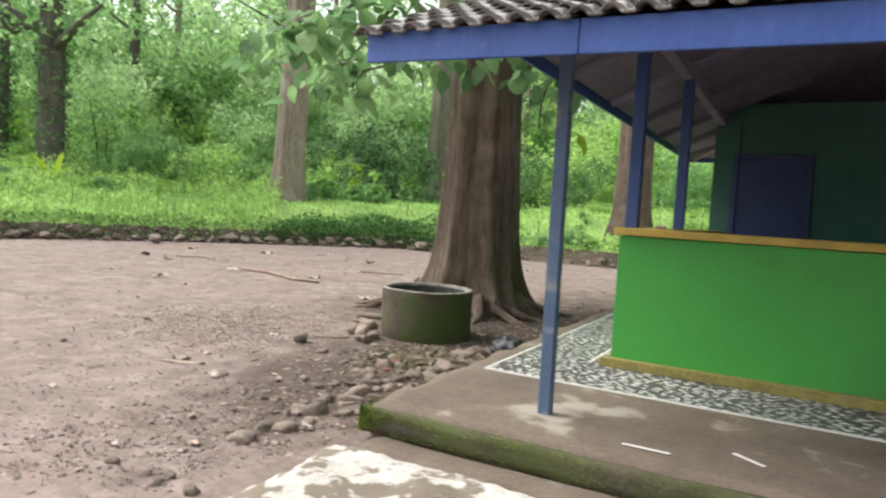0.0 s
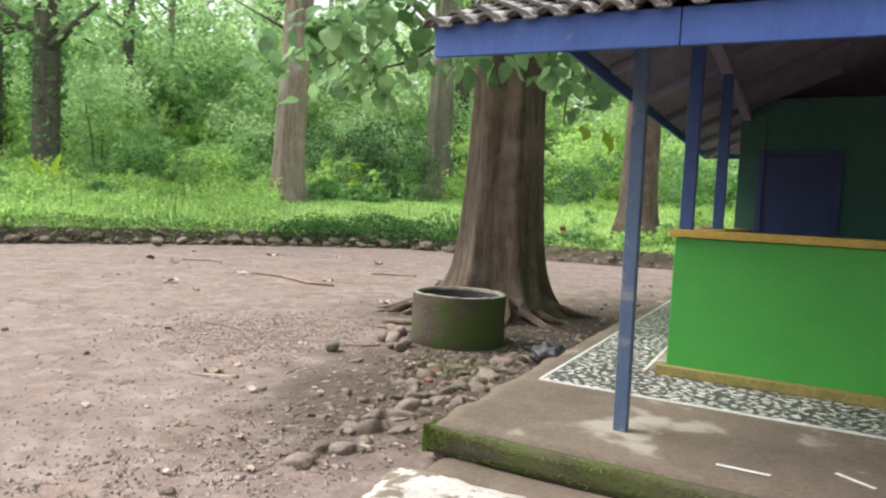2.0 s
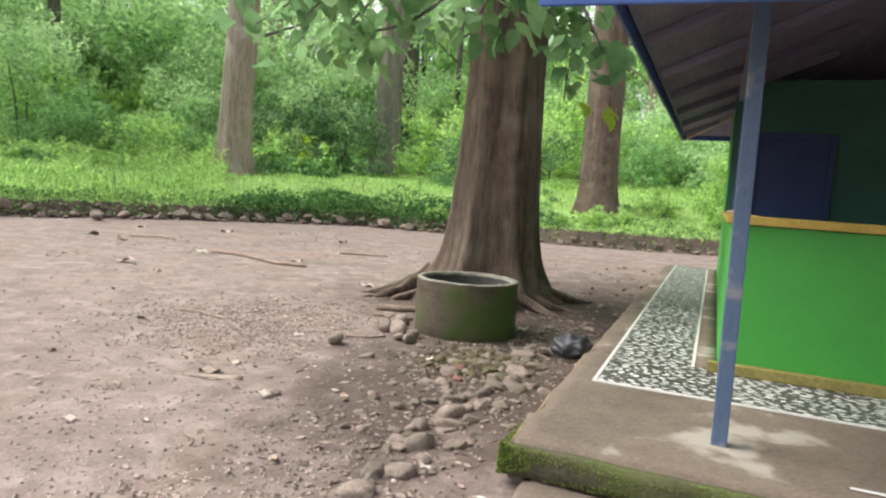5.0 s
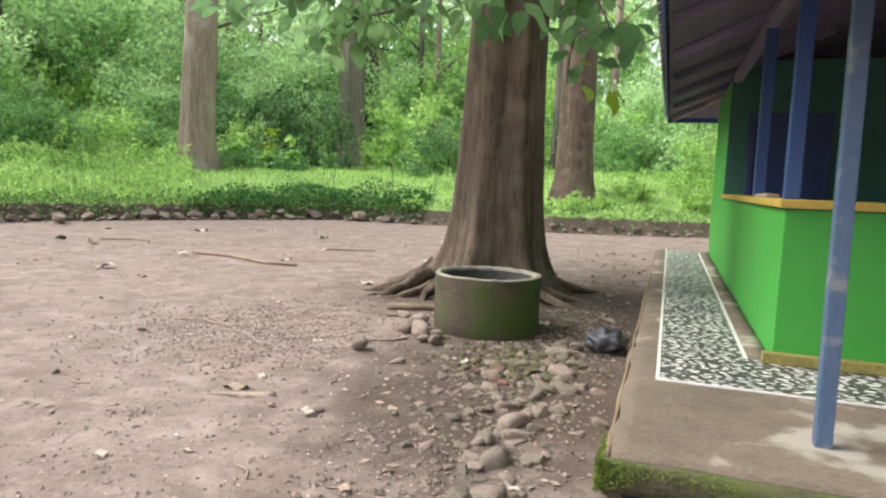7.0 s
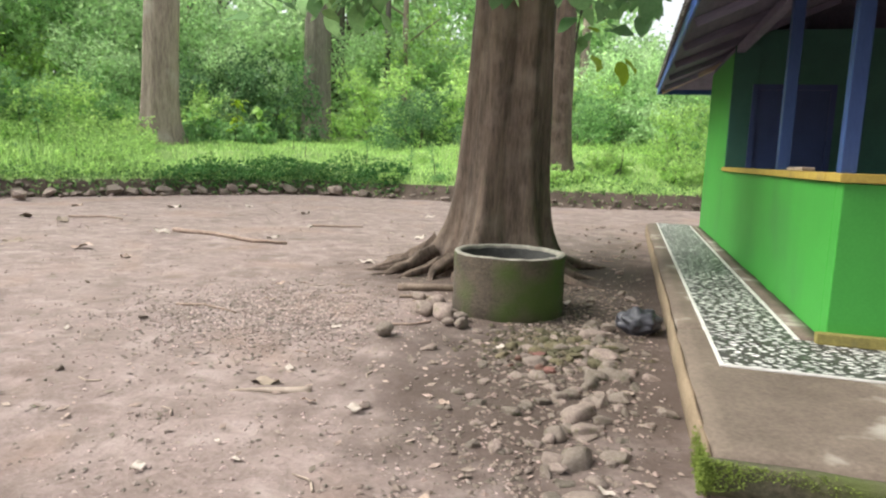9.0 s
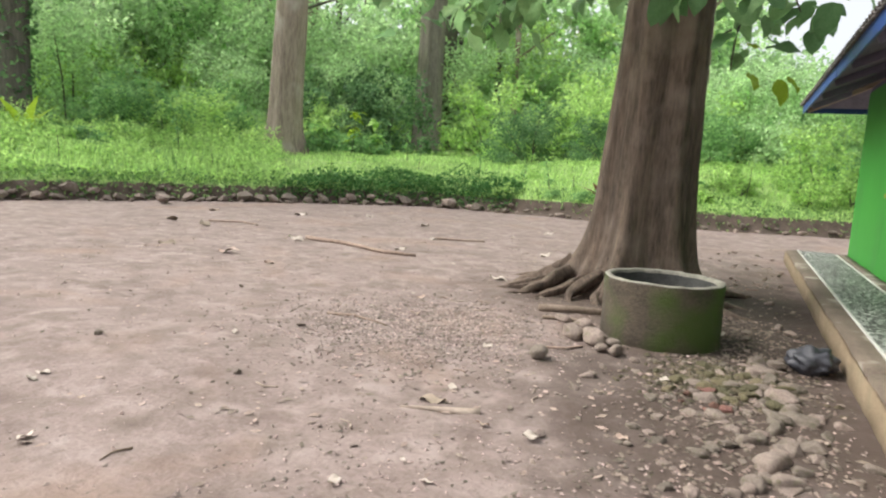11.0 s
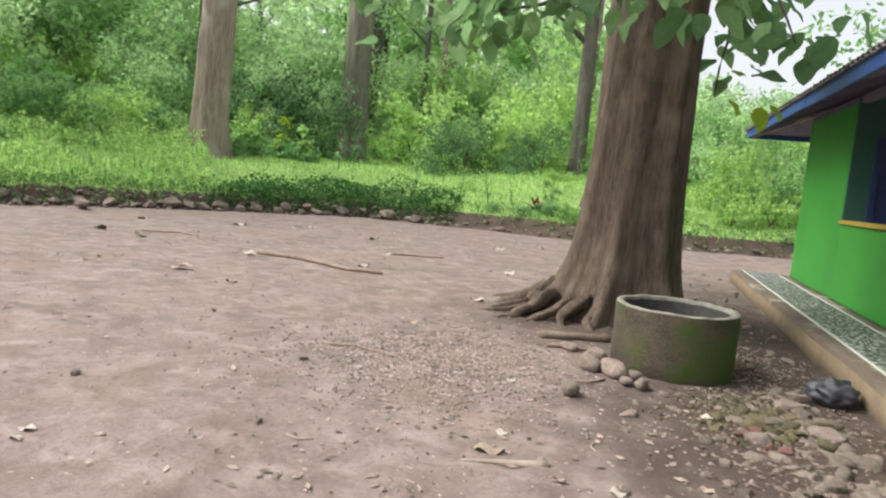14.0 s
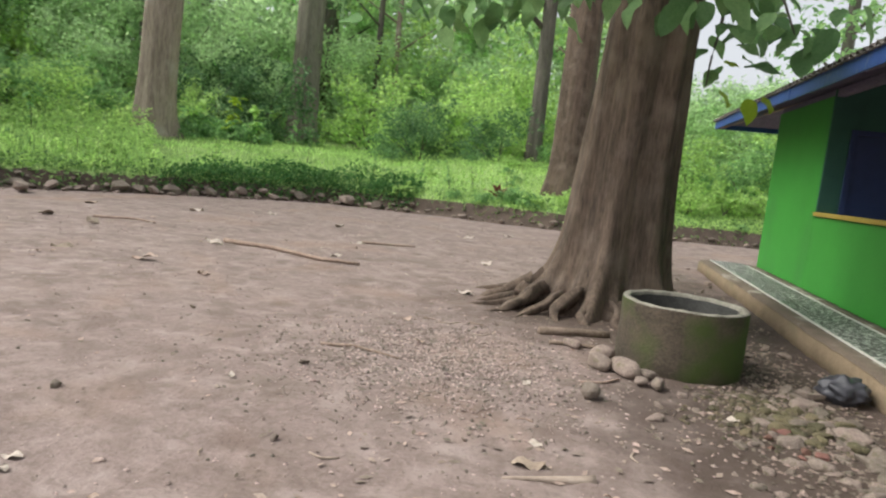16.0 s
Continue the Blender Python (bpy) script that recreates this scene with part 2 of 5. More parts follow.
LINOLEUM = material("white_paint_chip", (0.6, 0.58, 0.54), (0.8, 0.78, 0.75), 9, 0.7, 0.2, 40)


def pebble_tile():
    """Glazed floor tile printed with pale irregular pebbles on dark grey."""
    m = bpy.data.materials.new("pebble_print_tile")
    m.use_nodes = True
    n, l = m.node_tree.nodes, m.node_tree.links
    where = n.new("ShaderNodeNewGeometry")
    place = n.new("ShaderNodeMapping")
    place.inputs["Scale"].default_value = (0.85, 1.6, 0)
    l.new(where.outputs["Position"], place.inputs["Vector"])
    warp = n.new("ShaderNodeTexNoise")
    warp.inputs["Scale"].default_value = 9
    l.new(place.outputs["Vector"], warp.inputs["Vector"])
    bent = n.new("ShaderNodeMix")
    bent.data_type = "RGBA"
    bent.blend_type = "ADD"
    bent.inputs["Factor"].default_value = 0.06
    l.new(place.outputs["Vector"], bent.inputs["A"])
    l.new(warp.outputs["Color"], bent.inputs["B"])
    cells = n.new("ShaderNodeTexVoronoi")
    cells.feature = "DISTANCE_TO_EDGE"
    cells.inputs["Scale"].default_value = 16.5
    l.new(bent.outputs["Result"], cells.inputs["Vector"])
    ramp = n.new("ShaderNodeValToRGB")
    ramp.color_ramp.elements[0].position, ramp.color_ramp.elements[1].position = 0.18, 0.225
    ramp.color_ramp.elements[0].color, ramp.color_ramp.elements[1].color = (0.062, 0.06, 0.055, 1), (0.72, 0.72, 0.68, 1)
    l.new(cells.outputs["Distance"], ramp.inputs["Fac"])
    grime = n.new("ShaderNodeTexNoise")
    grime.inputs["Scale"].default_value, grime.inputs["Detail"].default_value = 3, 6
    l.new(where.outputs["Position"], grime.inputs["Vector"])
    span = n.new("ShaderNodeMapRange")
    span.inputs["From Min"].default_value, span.inputs["From Max"].default_value = 0.3, 0.7
    span.inputs["To Min"].default_value, span.inputs["To Max"].default_value = 0.65, 1.1
    l.new(grime.outputs["Fac"], span.inputs["Value"])
    tint = n.new("ShaderNodeHueSaturation")
    l.new(span.outputs["Result"], tint.inputs["Value"])
    l.new(ramp.outputs["Color"], tint.inputs["Color"])
    l.new(tint.outputs["Color"], n["Principled BSDF"].inputs["Base Color"])
    n["Principled BSDF"].inputs["Roughness"].default_value = 0.5
    return m


PEBBLE = pebble_tile()
TILE_EDGE = material("pale_tile_trim", (0.5, 0.49, 0.45), (0.7, 0.69, 0.65), 6, 0.5, 0.1, 50)

# ---- mesh helpers ----
rng = np.random.default_rng(7)


def mesh_of(name, verts, faces, mats, smooth=False, slots=None):
    me = bpy.data.meshes.new(name)
    me.from_pydata([tuple(v) for v in verts], [], [tuple(int(i) for i in f) for f in faces])
    for m in mats if isinstance(mats, (list, tuple)) else [mats]:
        me.materials.append(m)
    if smooth:
        me.polygons.foreach_set("use_smooth", [True] * len(me.polygons))
    if slots is not None:
        me.polygons.foreach_set("material_index", slots)
    me.update()
    return me


def from_bm(name, bm, mat, smooth=False):
    me = bpy.data.meshes.new(name)
    bm.to_mesh(me)
    bm.free()
    me.materials.append(mat)
    if smooth:
        me.polygons.foreach_set("use_smooth", [True] * len(me.polygons))
    return me


def part(name, data, parent, label="", m=None):
    """Links a mesh as one object under a thing or a part, at the pose m."""
    ob = new(name, data)
    ob.parent = parent
    if m is not None:
        ob.matrix_basis = m
    if label:
        ob["label"] = label
    return ob


def box_bm(lo, hi, bevel=0.004, bm=None):
    bm = bm or bmesh.new()
    r = bmesh.ops.create_cube(bm, size=1)
    for v in r["verts"]:
        v.co = Vector([lo[i] + (v.co[i] + 0.5) * (hi[i] - lo[i]) for i in range(3)])
    if bevel:
        bmesh.ops.bevel(bm, geom=list({e for v in r["verts"] for e in v.link_edges}), offset=bevel, segments=2, affect="EDGES", profile=0.6)
    return bm


def box(name, lo, hi, mat, bevel=0.004):
    return from_bm(name, box_bm(lo, hi, bevel), mat)


def rough_box(name, lo, hi, mat, step=0.08, amount=0.012, round_off=0.02):
    """A cast block with a slightly uneven surface and worn edges."""
    n = [max(1, int((hi[i] - lo[i]) / step)) for i in range(3)]
    bm = bmesh.new()
    grid = {}

    def vert(i, j, k):
        if (i, j, k) not in grid:
            p = Vector([lo[a] + (hi[a] - lo[a]) * q / n[a] for a, q in enumerate((i, j, k))])
            edges = sum((q == 0 or q == n[a]) for a, q in enumerate((i, j, k)))
            mid = Vector([(lo[a] + hi[a]) / 2 for a in range(3)])
            if edges > 1:
                for a, q in enumerate((i, j, k)):
                    if q in (0, n[a]):
                        p[a] += round_off * (1 if p[a] < mid[a] else -1) * (0.5 + noise.noise(p * 4))
            shake = noise.noise_vector(p * 2.3) * amount + noise.noise_vector(p * 9) * amount * 0.4
            if k == n[2] and edges == 1:
                shake *= 0.3
            grid[(i, j, k)] = bm.verts.new(p + shake)
        return grid[(i, j, k)]

    for a in range(3):
        b, c = (a + 1) % 3, (a + 2) % 3
        for side in (0, n[a]):
            for u in range(n[b]):
                for v in range(n[c]):
                    quad = []
                    for du, dv in ((0, 0), (1, 0), (1, 1), (0, 1)):
                        ijk = [0, 0, 0]
                        ijk[a], ijk[b], ijk[c] = side, u + du, v + dv
                        quad.append(vert(*ijk))
                    bm.faces.new(quad if side else quad[::-1])
    return from_bm(name, bm, mat, True)


def tube(name, points, radii, mat, sides=8, wobble=0.0, caps=True):
    """A tapered stem along a line of points."""
    verts, faces = [], []
    pts = [Vector(p) for p in points]
    for i, p in enumerate(pts):
        d = (pts[min(i + 1, len(pts) - 1)] - pts[max(i - 1, 0)]).normalized()
        u = d.orthogonal().normalized() if abs(d.z) < 0.98 else Vector((1, 0, 0))
        u = (u - d * u.dot(d)).normalized()
        v = d.cross(u)
        for s in range(sides):
            a = 2 * math.pi * s / sides
            r = radii[i] * (1 + wobble * noise.noise(Vector((math.cos(a) * 2 + p.x * 3, math.sin(a) * 2 + p.y * 3, p.z * 1.5))))
            verts.append(p + (u * math.cos(a) + v * math.sin(a)) * r)
    for i in range(len(pts) - 1):
        for s in range(sides):
            t = (s + 1) % sides
            faces.append((i * sides + s, i * sides + t, (i + 1) * sides + t, (i + 1) * sides + s))
    if caps:
        faces += [tuple(range(sides))[::-1], tuple((len(pts) - 1) * sides + s for s in range(sides))]
    return mesh_of(name, verts, faces, mat, True)


def leaves_np(centres, length, width, flat=0.0, r=None):
    """Verts and faces of many small folded leaves round the given centres."""
    r = r or rng
    n = len(centres)
    d = r.normal(size=(n, 3))
    d[:, 2] = d[:, 2] * (1 - flat) - 0.25
    d /= np.linalg.norm(d, axis=1)[:, None]
    up = r.normal(size=(n, 3)) * 0.6 + np.array([0, 0, 1.0])
    side = np.cross(d, up)
    side /= np.linalg.norm(side, axis=1)[:, None] + 1e-9
    nor = np.cross(side, d)
    ln = (length * r.uniform(0.6, 1.3, n))[:, None]
    wd = (width * r.uniform(0.6, 1.3, n))[:, None]
    a = centres
    b = centres + d * ln * 0.45 + side * wd * 0.5 + nor * wd * 0.15
    c = centres + d * ln - nor * ln * 0.12
    e = centres + d * ln * 0.45 - side * wd * 0.5 + nor * wd * 0.15
    verts = np.stack([a, b, c, e], axis=1).reshape(-1, 3)
    faces = np.arange(4 * n).reshape(-1, 4)
    tri = np.concatenate([faces[:, [0, 1, 2]], faces[:, [0, 2, 3]]])
    return verts, tri


def quick_mesh(name, verts, tris, mat, smooth=False):
    """A triangle mesh straight from arrays."""
    me = bpy.data.meshes.new(name)
    me.vertices.add(len(verts))
    me.vertices.foreach_set("co", np.asarray(verts, dtype=np.float32).ravel())
    me.loops.add(len(tris) * 3)
    me.loops.foreach_set("vertex_index", np.asarray(tris, dtype=np.int32).ravel())
    me.polygons.add(len(tris))
    me.polygons.foreach_set("loop_start", np.arange(0, len(tris) * 3, 3, dtype=np.int32))
    me.polygons.foreach_set("use_smooth", [smooth] * len(tris))
    me.materials.append(mat)
    me.update(calc_edges=True)
    return me


# ---- ground ----
BANK = np.array([(-24.0, -30.0), (-17.2, -4.0), (-15.6, 3.0), (-14.2, 6.8), (-12.0, 10.2), (-9.6, 12.9), (-7.4, 13.2), (-3.5, 13.1), (1.0, 14.7), (6.0, 16.2), (14.0, 18.5), (60.0, 30.0)])


def bank_distance(x, y):
    """How far outside the yard a place lies: positive on the bank."""
    x, y = np.asarray(x, float), np.asarray(y, float)
    best, sign = np.full(x.shape, 1e9), np.zeros(x.shape)
    for (ax, ay), (bx, by) in zip(BANK[:-1], BANK[1:]):
        dx, dy = bx - ax, by - ay
        t = np.clip(((x - ax) * dx + (y - ay) * dy) / (dx * dx + dy * dy), 0, 1)
        ex, ey = x - ax - t * dx, y - ay - t * dy
        q = np.hypot(ex, ey)
        s = np.sign(dx * ey - dy * ex)
        sign = np.where(q < best - 1e-6, s, sign)
        best = np.minimum(best, q)
    return best * sign


def wave(x, y, k, seed):
    return (np.sin(x * k + seed) * np.cos(y * k * 1.3 + seed * 2.1) + 0.5 * np.sin(x * k * 2.3 - y * k * 1.7 + seed * 3.3))


def terrain(x, y):
    x, y = np.asarray(x, float), np.asarray(y, float)
    d = bank_distance(x, y)
    east = np.clip((x + 9) / 3, 0, 1)
    edge = 0.34
    lift = np.clip(d / 0.22, 0, 1) * edge + np.clip(d, 0, 5.5) * (0.165 + 0.06 * east) + np.clip(d - 5.5, 0, 60) * 0.05
    lift = lift + np.clip(d, 0, 2) * 0.03 * wave(x, y, 1.1, 0.4)
    yard = 0.010 * wave(x, y, 0.9, 1.0) + 0.005 * wave(x, y, 3.1, 2.0) + 0.003 * wave(x, y, 9.0, 0.7)
    keep = np.clip((np.hypot(x + 2.1, y - 0.9) - 0.3) / 1.0, 0.3, 1)
    return lift + yard * keep


def ground_z(x, y):
    return float(terrain(np.array([x]), np.array([y]))[0])


def axis(bands):
    out = [bands[0][0]]
    for start, stop, step in bands:
        k = max(1, int(round((stop - start) / step)))
        out += list(np.linspace(start, stop, k + 1)[1:])
    return np.array(out)


gx = axis([(-900, -120, 130), (-120, -40, 8), (-40, -18, 1.0), (-18, -7, 0.22), (-7, 1.5, 0.07), (1.5, 8, 0.5), (8, 60, 4), (60, 900, 120)])
gy = axis([(-900, -60, 120), (-60, -8, 4), (-8, -3.5, 0.25), (-3.5, 4, 0.07), (4, 17, 0.22), (17, 45, 1.2), (45, 120, 8), (120, 900, 130)])
GX, GY = np.meshgrid(gx, gy)
GZ = terrain(GX, GY)
close = (GX > -7) & (GX < 1.5) & (GY > -3.5) & (GY < 4)
GZ = GZ + np.where(close, rng.normal(0, 0.0035, GX.shape), 0)
idx = np.arange(GX.size).reshape(GX.shape)
a, b, c, e = idx[:-1, :-1].ravel(), idx[:-1, 1:].ravel(), idx[1:, 1:].ravel(), idx[1:, :-1].ravel()
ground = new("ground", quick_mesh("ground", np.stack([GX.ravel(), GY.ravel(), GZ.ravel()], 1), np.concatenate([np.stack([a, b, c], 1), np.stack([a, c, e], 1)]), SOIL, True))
tagged(ground, "bare trodden brown earth yard with grassy bank", "ground", kind="structure")
TURF = material("turf", (0.18, 0.29, 0.085), (0.35, 0.48, 0.16), 0.7, 0.95, 0.6, 25)
ground.data.materials.append(TURF)
cx = (GX[:-1, :-1] + GX[1:, 1:]).ravel() / 2
cy = (GY[:-1, :-1] + GY[1:, 1:]).ravel() / 2
grassy = (bank_distance(cx, cy) > 0.3).astype(np.int32)
MOULD = material("dark_bank_soil", (0.04, 0.028, 0.02), (0.13, 0.095, 0.072), 4, 0.95, 0.9, 30)
ground.data.materials.append(MOULD)
lip = bank_distance(cx, cy)
grassy = np.where((lip > -0.10) & (lip <= 0.32), 2, grassy).astype(np.int32)
ground.data.polygons.foreach_set("material_index", np.concatenate([grassy, grassy]))

# ---- kiosk: platform, walls, posts, roof ----
TOP = 0.205      # platform
SLAB = 1.235     # counter top
EAST = 4.3       # far end of the front
BACK = 7.50      # rear of the side wall
ROOM = 5.15      # partition behind the serving space
WX = 0.075       # outer face of the side wall
WY = -0.035      # outer face of the front wall
END = 7.85       # rear end of the platform

platform = tagged(new("platform", None), "worn cement platform with mossy edge round the kiosk", "platform", kind="structure")
part("front_slab", rough_box("front_slab", (-0.77, -1.90, -0.06), (EAST + 0.6, 0.10, TOP), CONCRETE, 0.09, 0.010, 0.02), platform)
part("side_slab", rough_box("side_slab", (-0.765, 0.10, -0.06), (0.10, END, TOP - 0.003), CONCRETE, 0.09, 0.008, 0.015), platform)
part("inner_floor", box("inner_floor", (0.10, 0.10, -0.05), (EAST + 0.6, END, TOP - 0.02), CONCRETE, 0), platform)
part("mossy_face", rough_box("mossy_face", (-0.79, -1.945, 0.045), (EAST + 0.6, -1.885, TOP - 0.022), MOSSY, 0.035, 0.011, 0.008), platform, "dark mossy front edge")
part("side_face", rough_box("side_face", (-0.788, -1.87, -0.06), (-0.762, END, TOP - 0.03), PLASTER, 0.09, 0.006, 0.008), platform, "tan plastered side of the platform")
part("apron", rough_box("apron", (-0.72, -2.16, -0.08), (EAST + 0.6, -1.88, 0.045), CONCRETE, 0.07, 0.02, 0.03), platform)
# bright moss cushions at the corner and along the edge
pts = []
for k in range(5200):
    t = rng.random() ** 3
    z = 0.06 + 0.13 * rng.random()
    if noise.noise(Vector((t * 9, z * 14, 2.0))) > 0.35 * t - 0.12:
        pts.append((-0.80 + 2.6 * t, -1.947 + rng.uniform(-0.012, 0.008), z))
for k in range(3200):
    pts.append((-0.795 + rng.uniform(-0.018, 0.018), -1.93 + 0.32 * rng.random() ** 2, 0.04 + 0.14 * rng.random()))
v, f = leaves_np(np.array(pts), 0.008, 0.008)
part("moss", quick_mesh("moss", v, f, MOSS), platform, "bright green moss cushions")["kind"] = "stuff"

step_block = bmesh.new()
bmesh.ops.create_grid(step_block, x_segments=40, y_segments=40, size=0.5)
for q in step_block.verts:
    u, w = q.co.x * 2, q.co.y * 2
    ragged = 1 + 0.10 * noise.noise(Vector((u * 2.0, w * 2.0, 3))) + 0.05 * noise.noise(Vector((u * 7.0, w * 7.0, 8)))
    rr = max(abs(u), abs(w) * 0.97) ** 2
    q.co = Vector((-0.18 + u * 0.66 * ragged, -2.66 + w * 0.56 * ragged, 0.075 * (1 - max(0, rr - 0.55) * 2.6) + 0.02 * noise.noise(Vector((u * 3, w * 3, 0))) + 0.012 * noise.noise(Vector((u * 9, w * 9, 4)))))
tagged(new("step", from_bm("step", step_block, WHITEWASH, True)), "low whitewashed cement step with peeling paint", "step", kind="structure")

# tiled band
tiles = tagged(new("tile_floor", None), "pebble-patterned glazed tile band along the kiosk", "tile floor", kind="structure")
TS = 0.25
floor_tile = box("floor_tile", (0.0015, 0.0015, -0.01), (TS - 0.0015, TS - 0.0015, 0.006), PEBBLE, 0.001)
x0, y0 = -0.585, -0.745
nx, ny = int((EAST + 0.3 - x0) / TS), int((END - 0.04 - y0) / TS)
for i in range(nx):
    for j in range(ny):
        if (i < 2 or j < 3):
            part("tile", floor_tile, tiles, m=Matrix.Translation((x0 + i * TS, y0 + j * TS, TOP + 0.001)))
part("trim", box("trim", (x0 - 0.022, y0 - 0.022, TOP - 0.01), (x0 - 0.001, END - 0.06, TOP + 0.010), TILE_EDGE, 0.002), tiles, "pale tile edging")
part("trim", box("trim", (x0, y0 - 0.022, TOP - 0.01), (EAST + 0.3, y0 - 0.001, TOP + 0.010), TILE_EDGE, 0.002), tiles, "pale tile edging")
part("trim", box("trim", (-0.083, -0.03, TOP - 0.01), (-0.060, BACK + 0.02, TOP + 0.012), TILE_EDGE, 0.002), tiles, "pale tile edging")
part("gutter", rough_box("gutter", (-0.058, -0.03, TOP - 0.02), (WX - 0.002, BACK + 0.02, TOP + 0.02), CONCRETE, 0.08, 0.004, 0.004), tiles, "bare cement strip")


def structure(name, lo, hi, mat, label, category, bevel=0.006):
    return tagged(new(name, box(name, lo, hi, mat, bevel)), label, category, kind="structure")


structure("wall_counter_front", (WX, WY, TOP), (EAST, WY + 0.14, SLAB - 0.06), GREEN, "bright green painted counter wall", "wall")
structure("wall_counter_side", (WX, WY + 0.141, TOP), (WX + 0.14, ROOM, SLAB - 0.06), GREEN, "bright green painted low side wall", "wall")
structure("wall_side", (WX, ROOM + 0.001, TOP), (WX + 0.14, BACK, 2.72), GREEN, "bright green painted room wall", "wall")
structure("wall_partition", (WX + 0.141, ROOM, TOP), (EAST, ROOM + 0.12, 3.0), SHADED_GREEN, "green painted partition inside the kiosk, interior shade in its colour", "wall")
structure("wall_rear", (WX + 0.141, BACK - 0.14, TOP), (EAST, BACK, 2.72), GREEN, "green painted rear wall", "wall")
# out of view; its low height is made up to brighten the interior
structure("wall_east", (EAST + 0.001, WY, TOP), (EAST + 0.14, ROOM, SLAB), GREEN, "unseen green end wall, kept low to let light into the kiosk", "wall")
structure("wall_east_room", (EAST + 0.001, ROOM + 0.001, TOP), (EAST + 0.14, BACK, 2.72), GREEN, "green painted end wall", "wall")
structure("baseboard_front", (WX - 0.062, WY - 0.07, TOP + 0.007), (EAST, WY - 0.001, TOP + 0.075), OLIVE, "olive-yellow painted skirting", "skirting", 0.008)
# added panel: covers the bright wall end with the shade-darkened green
structure("wall_partition_facing", (WX + 0.004, ROOM - 0.03, TOP), (0.395, ROOM - 0.001, 2.80), SHADED_GREEN, "added facing in shade-darkened green over the side wall's end", "wall")
door = tagged(new("door_1", None), "closed navy blue door in the partition", "door", kind="structure")
part("leaf", box("leaf", (0.40, ROOM - 0.035, TOP), (1.24, ROOM - 0.002, 2.24), NAVY, 0.004), door)
part("frame", box("frame", (0.33, ROOM - 0.06, TOP), (0.399, ROOM - 0.002, 2.31), NAVY, 0.004), door)
part("frame", box("frame", (1.241, ROOM - 0.05, TOP), (1.31, ROOM - 0.002, 2.31), NAVY, 0.004), door)
part("frame", box("frame", (0.40, ROOM - 0.05, 2.241), (1.24, ROOM - 0.002, 2.31), NAVY, 0.004), door)
counter = tagged(new("counter_top", None), "ochre painted counter top on the green wall", "counter top")
part("front_board", box("front_board", (WX - 0.035, WY - 0.04, SLAB - 0.055), (EAST, WY + 0.26, SLAB), YELLOW, 0.01), counter)
part("side_board", box("side_board", (WX - 0.035, WY + 0.262, SLAB - 0.055), (WX + 0.20, ROOM - 0.034, SLAB - 0.001), YELLOW, 0.01), counter)


def post(x, y, z0, z1, w, label, lean=0.0):
    bm = box_bm((-w / 2, -w / 2, 0), (w / 2, w / 2, z1 - z0), 0.006)
    for q in bm.verts:
        q.co.x += lean * q.co.z
    # thick posts on the counter get the shade-darkened blue
    ob = new("post", from_bm("post", bm, POST_BLUE if w < 0.07 else BLUE_SHADED))
    ob.location = (x, y, z0)
    return tagged(ob, label, "post", group="kiosk posts")


post(0.085, -1.46, TOP - 0.004, 2.30, 0.068, "slim blue painted timber post on the cement platform", -0.006)
post(2.6, -1.46, TOP - 0.004, 2.30, 0.068, "slim blue painted timber post on the cement platform", -0.01)
post(WX + 0.05, 0.12, SLAB - 0.002, 2.72, 0.09, "blue painted post at the counter corner")
post(WX + 0.08, 2.04, SLAB - 0.002, 2.72, 0.095, "blue painted post on the side counter")
post(2.6, 0.12, SLAB - 0.002, 3.0, 0.13, "blue painted post on the front counter")

# roof: hipped, the front slope running lower than the sides
PITCH, WEST, FRONT, REAR = 0.42, -0.72, -2.15, 8.40
RIDGE_X = (WEST + EAST + 0.74) / 2 + 0.35
EASTEND = 2 * RIDGE_X - WEST


def slope_front(x, y): return 2.11 + PITCH * (y - FRONT)
def slope_west(x, y): return 2.60 + PITCH * (x - WEST)
def slope_rear(x, y): return 2.60 + PITCH * (REAR - y)
def slope_east(x, y): return 2.60 + PITCH * (EASTEND - x)


roof = tagged(new("roof", None), "hipped roof of weathered clay tiles over the kiosk", "roof", kind="structure")


def roof_height(x, y):
    return min(slope_front(x, y), slope_west(x, y), slope_rear(x, y), slope_east(x, y))


# boarded underside that follows the four slopes
us = np.linspace(WEST + 0.02, EASTEND - 0.02, 45)
ws = np.linspace(FRONT + 0.03, REAR - 0.03, 80)
verts, faces = [], []
for drop in (0.0, 0.035):
    for w in ws:
        for u in us:
            verts.append((u, w, roof_height(u, w) - drop - 0.012))
n1, n0 = len(us), len(us) * len(ws)
for j in range(len(ws) - 1):
    for i in range(len(us) - 1):
        q = (j * n1 + i, j * n1 + i + 1, (j + 1) * n1 + i + 1, (j + 1) * n1 + i)
        faces += [q, tuple(n0 + k for k in q[::-1])]
part("deck", mesh_of("deck", verts, faces, TIMBER), roof, "timber underside, bluish lens veil put into its colour")


def beam(name, a, b, w, h, mat, parent, label=""):
    a, b = Vector(a), Vector(b)
    L = (b - a).length
    return part(name, box(name, (-w / 2, 0, -h), (w / 2, L, 0), mat, 0.003), parent, label, Matrix.Translation(a) @ (b - a).to_track_quat("Y", "Z").to_matrix().to_4x4())


